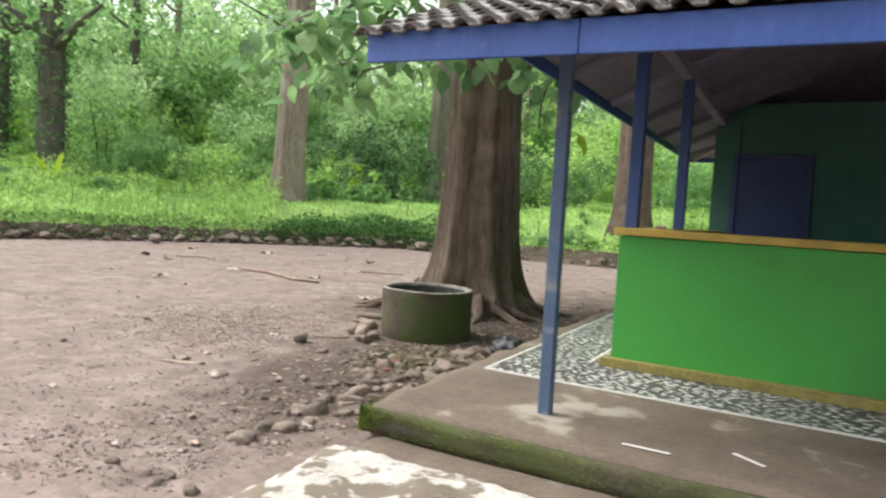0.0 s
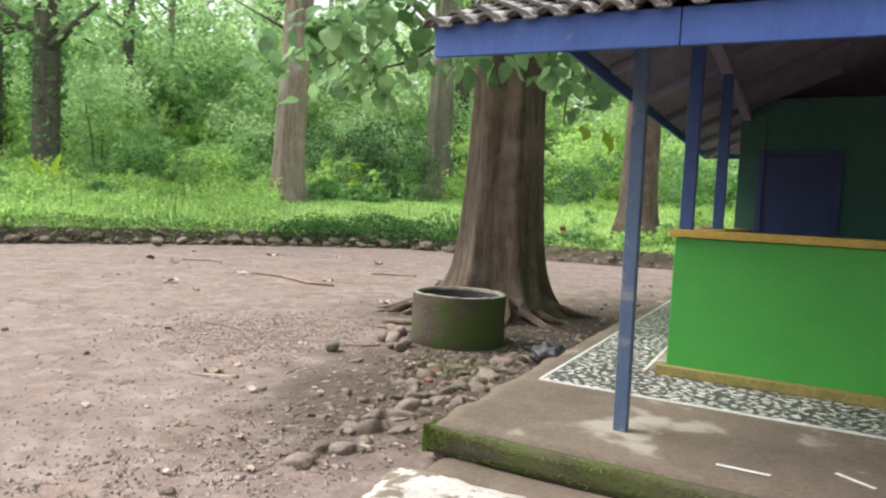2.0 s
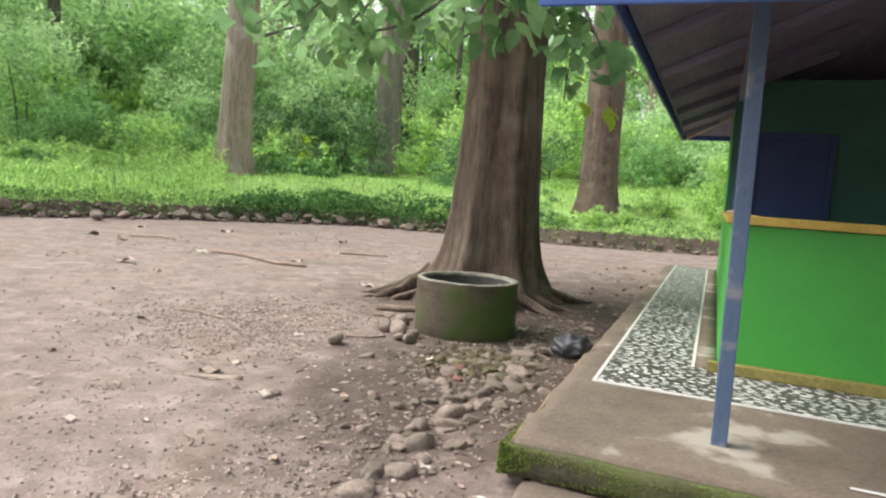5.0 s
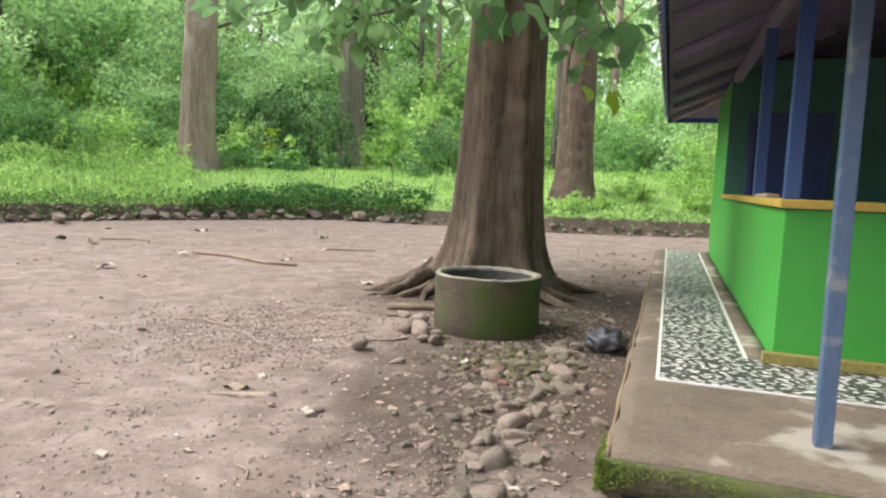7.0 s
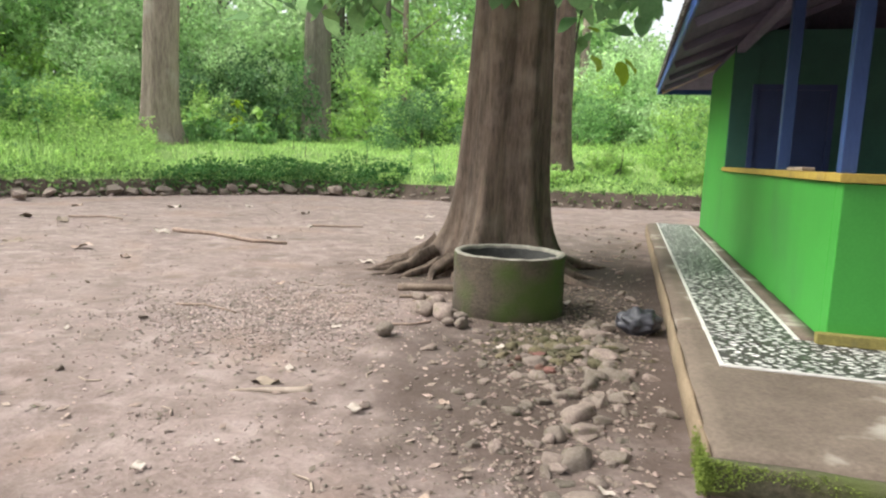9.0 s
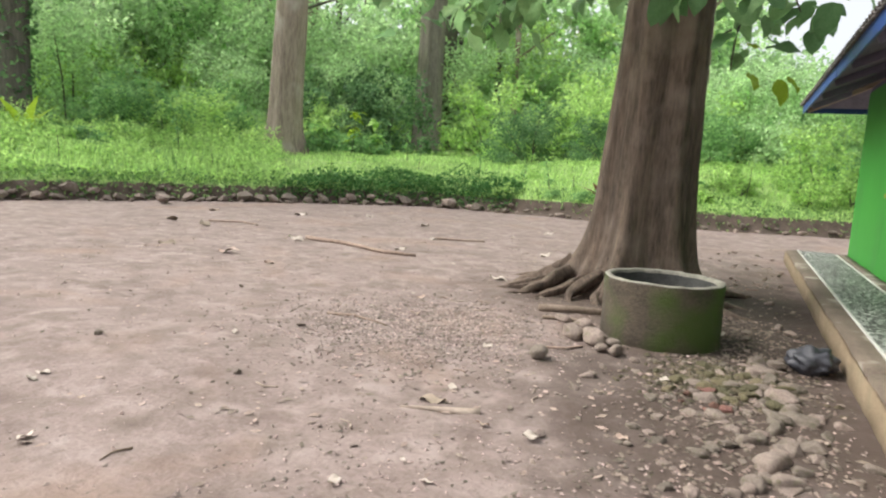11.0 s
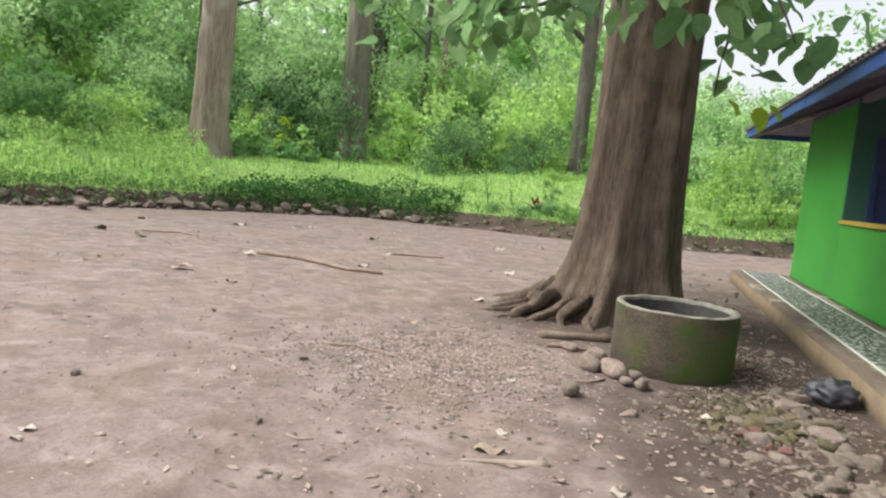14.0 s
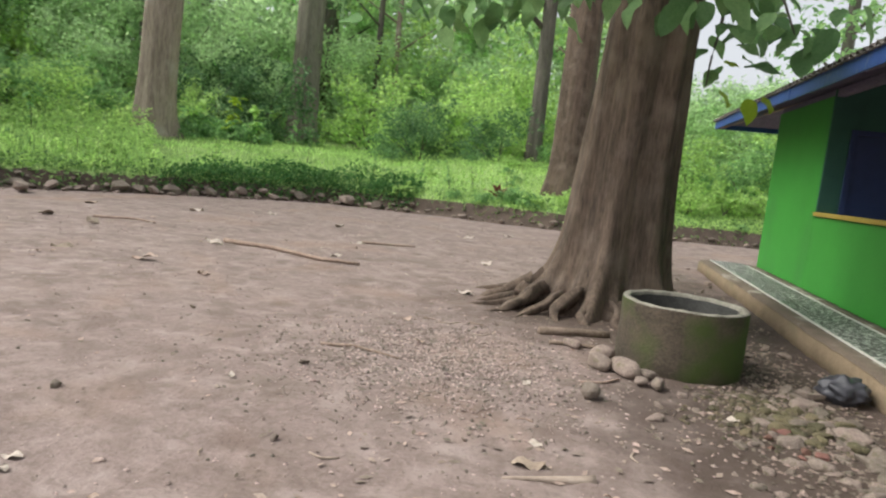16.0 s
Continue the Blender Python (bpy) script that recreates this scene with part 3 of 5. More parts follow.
for x in np.arange(-0.3, EASTEND - 0.4, 1.24):
    top = min(1.6, x - 0.15 + 0.22)
    if top > FRONT + 0.3:
        beam("rafter", (x, FRONT + 0.06, slope_front(x, FRONT + 0.06) - 0.052), (x, top, slope_front(x, top) - 0.052), 0.05, 0.08, TIMBER, roof)
for y in np.arange(-0.6, REAR - 0.2, 1.4):
    reach = min(1.9, y + 0.2 - WEST, REAR - y)
    beam("rafter", (WEST + 0.05, y, slope_west(WEST + 0.05, y) - 0.052), (WEST + reach, y, slope_west(WEST + reach, y) - 0.052), 0.05, 0.08, TIMBER, roof)
beam("hip_rafter", (WEST + 0.05, REAR - 0.05, 2.555), (WEST + 1.1, REAR - 1.1, 2.555 + PITCH * 1.05), 0.05, 0.07, BATTEN, roof, "pale bare hip rafter")
beam("wall_plate", (WX + 0.07, -0.2, 2.80), (WX + 0.07, BACK, 2.80), 0.10, 0.09, TIMBER, roof)
beam("porch_beam", (0.02, -1.46, 2.345), (EASTEND - 0.2, -1.46, 2.345), 0.07, 0.09, BLUE, roof)
# fascia boards
for x0_, x1_ in ((WEST, 0.355), (0.36, EASTEND)):
    bm = box_bm((x0_, FRONT - 0.025, 1.985), (x1_, FRONT, 2.132), 0.004)
    for q in bm.verts:
        q.co.z -= 0.019 * (q.co.x - WEST)
    part("fascia", from_bm("fascia", bm, BLUE), roof, "blue painted front fascia board")
part("fascia", box("fascia", (WEST - 0.022, -1.0, 2.465), (WEST, 4.05, 2.625), BLUE, 0.004), roof, "blue painted side fascia board")
part("fascia", box("fascia", (WEST - 0.026, 4.054, 2.475), (WEST - 0.002, REAR, 2.615), BLUE, 0.004), roof, "blue painted side fascia board")
part("fascia", box("fascia", (WEST, REAR, 2.485), (EASTEND, REAR + 0.022, 2.615), BLUE, 0.004), roof, "blue painted rear fascia board")
beam("barge_board", (WEST - 0.012, FRONT, 2.13), (WEST - 0.012, -1.0, 2.13 + PITCH * (FRONT + 1.0) * -1), 0.022, 0.13, BLUE, roof, "blue barge board")

# one clay tile: a rounded barrel beside a shallow pan
TW, TL = 0.135, 0.24


def clay_tile():
    prof = []
    for k in range(9):
        s = k / 8
        prof.append((s * (TW + 0.012), 0.032 * max(0, math.sin(math.pi * min(1, s / 0.62))) - 0.008 * max(0, math.sin(math.pi * max(0, (s - 0.62) / 0.38)))))
    verts, faces = [], []
    for th in (0.0, -0.014):
        for yy, lift in ((0, 0.026), (TL + 0.04, 0.0)):
            for (x, z) in prof:
                verts.append((x, yy, z + th + lift))
    k = len(prof)
    for i in range(k - 1):
        faces += [(i, i + 1, k + i + 1, k + i), (2 * k + i + 1, 2 * k + i, 3 * k + i, 3 * k + i + 1), (i + 1, i, 2 * k + i, 2 * k + i + 1)]
    faces += [(0, k, 3 * k, 2 * k), (2 * k - 1, k - 1, 3 * k - 1, 4 * k - 1)]
    return np.array(verts), faces


tv, tf = clay_tile()
tile_mesh = mesh_of("roof_tile", tv, tf, ROOFTILE, True)
tilt = math.atan(PITCH)
placed, rest_v, rest_f = 0, [], []
planes = [  # origin at the eave, turn about z, number across, slope function
    ((WEST - 0.05, FRONT - 0.06), 0, int((EASTEND - WEST + 0.1) / TW), slope_front),
    ((WEST - 0.055, REAR + 0.05), -90, int((REAR - FRONT) / TW), slope_west),
    ((EASTEND + 0.05, REAR + 0.06), 180, int((EASTEND - WEST + 0.1) / TW), slope_rear),
    ((EASTEND + 0.055, FRONT), 90, int((REAR - FRONT) / TW), slope_east)]
tri = np.array([t for q in tf for t in ((q[0], q[1], q[2]), (q[0], q[2], q[3]))])
for number, ((ox, oy), turn, across, slope) in enumerate(planes):
    for row in range(20):
        for col in range(across):
            up = row * TL * math.cos(tilt)
            local = Vector((col * TW, up, 0))
            q = Matrix.Rotation(radians(turn), 3, "Z") @ local
            x, y = ox + q.x, oy + q.y
            mid = Matrix.Rotation(radians(turn), 3, "Z") @ Vector((col * TW + 0.07, up + 0.12, 0))
            mx, my = ox + mid.x, oy + mid.y
            mx2, my2 = min(max(mx, WEST), EASTEND), min(max(my, FRONT), REAR)
            if slope(mx2, my2) > roof_height(mx2, my2) + 0.05:
                continue
            z = slope(x, y) + 0.012 + 0.006 * noise.noise(Vector((x * 5, y * 5, 0)))
            m = Matrix.Translation((x, y, z)) @ Matrix.Rotation(radians(turn + rng.uniform(-1.6, 1.6)), 4, "Z") @ Matrix.Rotation(tilt + rng.uniform(-0.02, 0.02), 4, "X")
            near = (number == 0 and row < 5 and col < 36) or (number == 1 and row < 2)
            if near and placed < 295:
                part("roof_tile", tile_mesh, roof, m=m)
                placed += 1
            else:
                mm = np.array(m)
                rest_f.append(tri + len(rest_v) * len(tv))
                rest_v.append(tv @ mm[:3, :3].T + mm[:3, 3])
part("roof_covering", quick_mesh("roof_covering", np.concatenate(rest_v), np.concatenate(rest_f), ROOFTILES, True), roof)["kind"] = "stuff"

# ---- concrete ring ----
ring = tagged(new("concrete_ring", None), "mossy open concrete well ring standing on the earth", "well ring")
ring.location = (-2.04, 0.92, ground_z(-2.04, 0.92) - 0.015)


def lathe(name, profile, mat, sides=64, rough=0.006):
    verts, faces = [], []
    for s in range(sides):
        an = 2 * math.pi * s / sides
        for r, z in profile:
            rr = r + rough * noise.noise(Vector((math.cos(an) * 2.5, math.sin(an) * 2.5, z * 5)))
            zz = z + rough * 0.8 * noise.noise(Vector((math.cos(an) * 6, math.sin(an) * 6, 7 + r)))
            verts.append((rr * math.cos(an), rr * math.sin(an), zz))
    k = len(profile)
    for s in range(sides):
        t = (s + 1) % sides
        for i in range(k - 1):
            faces.append((s * k + i, t * k + i, t * k + i + 1, s * k + i + 1))
    return mesh_of(name, verts, faces, mat, True)


part("lining", lathe("lining", [(0.394, 0.478), (0.389, 0.25), (0.389, 0.0)], INNER), ring, "dark inner face of the ring")
part("shell", lathe("shell", [(0.40, 0.0), (0.45, 0.0), (0.457, 0.02), (0.456, 0.15), (0.455, 0.3), (0.455, 0.44), (0.4535, 0.482), (0.452, 0.498)], RING), ring)
part("rim", lathe("rim", [(0.4505, 0.494), (0.449, 0.501), (0.443, 0.506), (0.425, 0.508), (0.403, 0.505), (0.396, 0.494), (0.395, 0.475)], RIM, 64, 0.010), ring, "chipped pale cement rim")
fill = bmesh.new()
bmesh.ops.create_circle(fill, cap_ends=True, segments=48, radius=0.388)
part("infill", from_bm("infill", fill, SOIL), ring, "dark earth inside the ring", Matrix.Translation((0, 0, 0.16)))

# ---- trees ----


def trunk_mesh(name, height, base, upper, mat, flutes=7, flare=0.6, roots=(), lean=(0, 0), sides=56, rings=40, seed=0.0, spread=0.5, flute=0.055):
    """A fluted trunk that swells into buttress roots at its foot."""
    verts, faces = [], []
    for i in range(rings + 1):
        t = i / rings
        z = height * t ** 1.7 - 0.12
        r0 = upper + (base - upper) * math.exp(-max(z, 0) / (height * 0.28))
        for s in range(sides):
            an = 2 * math.pi * s / sides
            foot = math.exp(-max(z, 0) / spread)
            fl = math.cos(flutes * an + seed + 0.5 * math.sin(2 * an + seed)) * 0.5 + 0.5 * math.cos((flutes - 3) * an + seed * 2)
            r = r0 * (1 + (flute + 0.22 * foot) * fl + 0.014 * math.cos(19 * an + 3 * math.sin(2 * an + z * 0.3))) + flare * base * foot
            for ra, reach, wide in roots:
                d = math.atan2(math.sin(an - ra), math.cos(an - ra))
                r += reach * math.exp(-(d / wide) ** 2) * math.exp(-max(z, 0) / 0.2)
            p = Vector((math.cos(an) * 3, math.sin(an) * 3, z * 0.8 + seed))
            r *= 1 + 0.06 * foot * math.cos(17 * an + seed + 2 * math.sin(3 * an)) + 0.035 * noise.noise(p) + 0.018 * noise.noise(p * 3.1)
            verts.append((r * math.cos(an) + lean[0] * z, r * math.sin(an) + lean[1] * z, z))
    for i in range(rings):
        for s in range(sides):
            t = (s + 1) % sides
            faces.append((i * sides + s, i * sides + t, (i + 1) * sides + t, (i + 1) * sides + s))
    return mesh_of(name, verts, faces, mat, True)


def crown_mesh(name, blobs, count, length, width, mat, seed):
    """Many leaves gathered in clumps, denser towards each clump's shell."""
    r = np.random.default_rng(seed)
    out = []
    for (x, y, z, rad, flat) in blobs:
        n = int(count * rad * rad)
        subs = r.normal(size=(max(6, int(rad * 14)), 3))
        subs /= np.linalg.norm(subs, axis=1)[:, None]
        subs *= (rad * r.uniform(0.35, 1.0, len(subs)) ** 0.6)[:, None]
        pick = subs[r.integers(0, len(subs), n)]
        p = pick + r.normal(size=(n, 3)) * rad * 0.17
        p[:, 2] *= flat
        out.append(p + np.array([x, y, z]))
    v, f = leaves_np(np.concatenate(out), length, width, 0.2, r)
    return quick_mesh(name, v, f, mat)


# the great teak beside the ring
TEAK = (-2.54, 3.02)
teak = tagged(new("teak_tree", None), "great teak tree with fluted trunk and spreading roots", "tree")
teak.location = (*TEAK, ground_z(*TEAK))
roots = [(3.25, 0.50, 0.11), (3.6, 0.58, 0.12), (3.92, 0.42, 0.09), (4.2, 0.44, 0.10), (4.52, 0.34, 0.09), (4.85, 0.36, 0.10), (5.2, 0.30, 0.10), (5.6, 0.34, 0.12), (0.15, 0.45, 0.16), (0.9, 0.5, 0.25), (2.6, 0.5, 0.25), (1.8, 0.4, 0.2)]
part("trunk", trunk_mesh("trunk", 8.5, 0.585, 0.365, BARK, 8, 0.20, roots, (0.045, -0.08), 160, 80, 1.3, 0.45, 0.075), teak)
surface_roots = [[(-0.55, -0.35, 0.16), (-0.9, -0.66, 0.05), (-1.2, -0.8, 0.01), (-1.45, -0.9, -0.04)],
                 [(-0.45, -0.55, 0.14), (-0.7, -1.0, 0.04), (-0.85, -1.35, -0.03)],
                 [(0.1, -0.65, 0.16), (0.12, -1.05, 0.03), (0.3, -1.4, -0.05)],
                 [(0.55, -0.3, 0.16), (0.95, -0.4, 0.05), (1.3, -0.3, -0.03)],
                 [(-0.7, 0.1, 0.15), (-1.1, 0.15, 0.04), (-1.5, 0.0, -0.04)],
                 [(0.6, 0.2, 0.15), (1.0, 0.3, 0.05), (1.3, 0.6, -0.04)]]
surface_roots += [[(-0.6, -0.25, 0.30), (-0.85, -0.42, 0.12), (-1.12, -0.60, 0.03), (-1.4, -0.62, -0.04)],
                 [(-0.62, -0.42, 0.22), (-0.82, -0.80, 0.07), (-1.05, -1.10, 0.0), (-1.2, -1.2, -0.05)],
                 [(-0.28, -0.62, 0.24), (-0.42, -0.95, 0.07), (-0.40, -1.25, -0.03)],
                 [(-0.12, -0.66, 0.24), (-0.2, -1.0, 0.06), (-0.1, -1.3, -0.04)],
                 [(0.32, -0.58, 0.22), (0.5, -0.92, 0.06), (0.62, -1.25, -0.04)],
                 [(0.48, -0.48, 0.24), (0.78, -0.68, 0.08), (1.1, -0.8, 0.0), (1.35, -0.72, -0.05)],
                 [(-0.72, -0.1, 0.26), (-1.0, -0.18, 0.09), (-1.25, -0.32, 0.0), (-1.4, -0.35, -0.05)]]
for line in surface_roots:
    smooth_line, radii = [], []
    for k in range(13):
        s = k / 12 * (len(line) - 1)
        i = min(int(s), len(line) - 2)
        p = Vector(line[i]).lerp(Vector(line[i + 1]), s - i)
        smooth_line.append(p + Vector((0.08 * noise.noise(p * 3.3), 0.08 * noise.noise(p * 3.3 + Vector((5, 0, 0))), 0.02 * noise.noise(p * 4))))
        radii.append(0.058 * (1 - k / 12) ** 0.8 * (1 + 0.35 * noise.noise(p * 5)) + 0.010)
    part("root", tube("root", smooth_line, radii, BARK, 12, 0.9), teak)


def teak_leaf_mesh(name, length, width, mat, curl=0.25, seed=0):
    """One broad leaf with a folded midrib, waved edge and hanging tip."""
    verts, faces = [], []
    n = 7
    for i in range(n + 1):
        t = i / n
        w = width * 0.5 * math.sin(math.pi * min(1, t ** 0.8 * 0.97 + 0.03)) ** 0.75
        y = length * t
        z = -curl * length * t * t
        lift = 0.16 * w + 0.02 * math.sin(t * 9 + seed)
        verts += [(-w, y, z + lift), (-w * 0.5, y, z + lift * 0.6), (0, y, z), (w * 0.5, y, z + lift * 0.6), (w, y, z + lift * 0.8)]
    for i in range(n):
        for k in range(4):
            q = i * 5 + k
            faces.append((q, q + 1, q + 6, q + 5))
    return mesh_of(name, verts, faces, mat, True)


leaf_kinds = [teak_leaf_mesh("leaf", 0.34, 0.21, TEAK_LEAF, 0.25, 0), teak_leaf_mesh("leaf", 0.27, 0.19, TEAK_LEAF, 0.4, 2), teak_leaf_mesh("leaf", 0.40, 0.25, TEAK_LEAF, 0.15, 4)]
leaf_yellow = teak_leaf_mesh("leaf", 0.30, 0.2, YELLOW_LEAF, 0.2, 1)
# drooping boughs: points in the tree's own frame (offset from its foot), with their leaves
boughs = [
    ([(0.0, -0.2, 5.2), (-0.5, -1.2, 4.3), (-0.9, -2.0, 3.35), (-1.25, -2.3, 2.80)], 66),
    ([(0.0, -0.2, 5.0), (-0.6, -0.8, 4.2), (-1.2, -1.0, 3.35), (-1.9, -0.9, 2.84)], 70),
    ([(0.0, -0.2, 4.2), (-0.5, -0.7, 3.4), (-1.0, -0.95, 3.05), (-1.55, -1.1, 2.88)], 52),
    ([(0.1, -0.2, 4.8), (0.1, -0.9, 4.0), (0.2, -1.2, 3.4), (0.1, -1.3, 3.0)], 52),
    ]
boughs += [
    ([(0.2, -0.1, 4.8), (0.7, -0.6, 4.1), (1.0, -0.8, 3.35), (1.25, -0.8, 2.80)], 34),
    ([(0.2, 0.0, 4.4), (0.5, -0.3, 3.6), (0.75, -0.5, 3.15), (0.95, -0.6, 2.85)], 36),
    ([(0.2, 0.0, 4.9), (0.7, 0.1, 4.2), (0.8, 0.1, 3.1), (0.74, 0.1, 2.42)], 30),
    ([(-0.1, -0.2, 5.2), (-1.0, -0.6, 4.6), (-1.9, -1.0, 3.6), (-2.6, -1.3, 3.05)], 44),
    ([(0.0, -0.2, 5.4), (0.4, -1.6, 4.6), (0.9, -2.2, 3.8), (1.3, -2.6, 3.35)], 24)]
for line, many in boughs:
    pts = []
    for k in range(15):
        s = k / 14 * (len(line) - 1)
        i = min(int(s), len(line) - 2)
        p = Vector(line[i]).lerp(Vector(line[i + 1]), s - i)
        pts.append(p + noise.noise_vector(p * 1.7) * 0.06)
    limb = part("limb", tube("limb", pts, [0.035 * (1 - k / 14) + 0.007 for k in range(15)], BARK_DARK, 7), teak)
    for k in range(many):
        s = 1 - rng.random() ** 1.3 * 0.62
        at = s * 14
        i = min(int(at), 13)
        p = pts[i].lerp(pts[i + 1], at - i) + Vector(rng.normal(0, 1, 3) * (0.26, 0.26, 0.13))
        turn = rng.uniform(0, 360)
        if p.z < 3.3 and math.hypot(p.x - 0.045 * p.z, p.y + 0.08 * p.z) < 0.68:
            continue
        mesh = leaf_yellow if (many == 30 and line[3][2] < 2.5 and k < 7) else leaf_kinds[k % 3]
        part("leaf", mesh, limb, m=pose(*p, rng.uniform(-60, -5), rng.uniform(-25, 25), turn) @ Matrix.Scale(rng.uniform(0.55, 0.98), 4))
blobs = [(rng.uniform(-3, 3), rng.uniform(-2.5, 3), rng.uniform(5.4, 8.5), rng.uniform(0.8, 1.4), 0.7) for k in range(12)]
part("crown", crown_mesh("crown", blobs, 240, 0.30, 0.2, LEAF_A, 3), teak)


def forest_tree(x, y, height, base, upper, bark, crown_at, crown_size, seed, label, lean=(0, 0), leaf=None, name="tree", flare=0.2, lo=None, density=40, length=0.34):
    t = tagged(new(name, None), label, "tree", group="woodland trees")
    t.location = (x, y, ground_z(x, y))
    part("trunk", trunk_mesh("trunk", height, base, upper, bark, 7, flare, (), lean, 36, 26, seed, 0.45), t)
    r = np.random.default_rng(int(seed * 10) + 5)
    bl = []
    for k in range(9):
        an, q = r.uniform(0, 6.28), crown_size * math.sqrt(r.random())
        bl.append((q * math.cos(an) + lean[0] * height, q * math.sin(an) + lean[1] * height, r.uniform(crown_at, height + crown_size * 0.4), crown_size * r.uniform(0.3, 0.55), 0.75))
    for k in range(5):
        b0 = bl[k]
        z0 = min(height * 0.85, b0[2] * 0.8)
        part("limb", tube("limb", [(lean[0] * z0, lean[1] * z0, z0), (b0[0] * 0.6 + lean[0] * z0 * 0.4, b0[1] * 0.6, (z0 + b0[2]) / 2 + 0.2), (b0[0], b0[1], b0[2])], [upper * 0.5, upper * 0.3, 0.03], bark, 7), t)
    part("crown", crown_mesh("crown", bl, density, length, length * 0.62, leaf or LEAF_A, int(seed * 10)), t)
    return t


forest_tree(-17.0, 15.4, 15, 0.64, 0.50, BARK_PALE, 8.5, 4.0, 2.1, "tall teak with pale grey-brown bark on the bank", (0.045, 0), flare=0.36, density=24)
forest_tree(-18.9, 31.3, 16, 0.88, 0.72, BARK_GREY, 8.5, 4.0, 3.7, "tall grey-barked teak standing in the grass", (0.01, 0), LEAF_B, flare=0.2)
forest_tree(-20.3, 37.0, 16, 0.56, 0.50, BARK_DARK, 8.5, 4.0, 4.4, "dark ivy-grown trunk beside a grey teak", (0.0, 0), LEAF_C, flare=0.1)
forest_tree(-3.42, 15.8, 14, 0.56, 0.45, BARK, 7, 3.6, 5.2, "reddish-brown teak trunk behind the yard", (0.0, 0), LEAF_A, flare=0.2)
forest_tree(-22.5, 9.2, 15, 0.46, 0.40, BARK_DARK, 4.2, 4.6, 6.3, "dark trunk hung with creepers at the wood's edge", (0, 0), LEAF_A, flare=0.15)
forest_tree(-25.5, 9.0, 15, 0.36, 0.30, BARK_DARK, 4.2, 4.6, 7.1, "dark slender trunk at the wood's edge", (0, 0), LEAF_HAZE, flare=0.15)
forest_tree(-5.0, 22.6, 14, 0.34, 0.26, BARK_DARK, 6.0, 3.6, 8.2, "dark tree behind the lawn", (0, 0), LEAF_C, flare=0.15)
forest_tree(-31.0, 30.0, 15, 0.26, 0.2, BARK_DARK, 7.0, 3.5, 9.4, "thin far tree against the light", (0, 0), LEAF_HAZE)
forest_tree(6.5, 25.0, 11, 0.26, 0.2, BARK_DARK, 4.0, 3.6, 10.4, "leafy tree behind the kiosk", (0, 0), LEAF_A)
# creepers on the dark trunks
for (x, y, top) in ((-22.5, 9.2, 5.5), (-25.5, 9.0, 5.0), (-20.3, 37.0, 7.0)):
    r = np.random.default_rng(int(abs(x)))
    an, z = r.uniform(0, 6.28, 900), r.uniform(0.3, top, 900)
    q = 0.45 + r.normal(0, 0.1, 900)
    v, f = leaves_np(np.stack([q * np.cos(an), q * np.sin(an), z], 1), 0.2, 0.15, 0.1, r)
    climber = tagged(new("creeper", quick_mesh("creeper", v, f, LEAF_C)), "leafy creeper climbing a dark trunk", "creeper")
    climber.location = (x, y, ground_z(x, y))

# ---- shrubs ----


def shrub_kind(seed, mat, high, wide, leaf, label, count=420):
    r = np.random.default_rng(seed)
    s = tagged(new("shrub", None), label, "shrub", group="shrubs on the bank")
    bl = []
    for k in range(11):
        an, q = r.uniform(0, 6.28), wide * math.sqrt(r.random()) * 0.75
        z = r.uniform(0.12, 0.85) * high * (1 - 0.4 * q / wide)
        bl.append((q * math.cos(an), q * math.sin(an), z, wide * r.uniform(0.28, 0.5), 0.85))
    part("foliage", crown_mesh("foliage", bl, count, leaf, leaf * 0.55, mat, seed), s)
    for k in range(4):
        b0 = bl[k]
        part("stem", tube("stem", [(0.1 * k - 0.15, 0.05 * k, -0.1), (b0[0] * 0.5, b0[1] * 0.5, b0[2] * 0.55), (b0[0], b0[1], b0[2])], [0.03, 0.022, 0.008], BARK_DARK, 6), s)
    return s


kinds = [
    shrub_kind(11, LEAF_A, 3.0, 1.9, 0.17, "dense mid-green shrub on the grassy bank"),
    shrub_kind(12, LEAF_B, 3.2, 2.0, 0.18, "light lime-green shrub on the grassy bank"),
    shrub_kind(13, LEAF_C, 3.0, 1.9, 0.16, "dark green shrub on the grassy bank"),
    shrub_kind(14, LEAF_B, 1.1, 0.9, 0.14, "low light green bush in the grass", 900),
    shrub_kind(15, LEAF_A, 1.0, 0.8, 0.16, "low broad-leaved bush in the grass", 900),
    # the last kind carries the haze in its leaf colour
    shrub_kind(16, LEAF_HAZE, 4.6, 2.8, 0.19, "tall thicket at the wood's edge, haze put into its leaf colour", 400)]
first = [True] * len(kinds)


def plant(kind, x, y, size=1.0, turn=None):
    m = Matrix.Translation((x, y, ground_z(x, y) - 0.05)) @ Matrix.Rotation(rng.uniform(0, 6.28) if turn is None else turn, 4, "Z")
    if first[kind]:
        kinds[kind].matrix_basis = m @ Matrix.Scale(size, 4)
        first[kind] = False
        return
    ob = copy_thing(kinds[kind], m)
    ob.scale = (size, size, size * rng.uniform(0.9, 1.15))


def open_line(x, y):
    """How far a place lies from the clearings that run from the yard to the grey trunk."""
    return min(abs((x - u) * 35.8 + (y + 4.5) * (u + 18.9)) / math.hypot(35.8, u + 18.9) for u in (-2.4, 0.4))


def bearing(x, y):
    """Direction of a place from the yard's open side, in degrees from due west."""
    return math.degrees(math.atan2(y + 4.5, -1.0 - x))


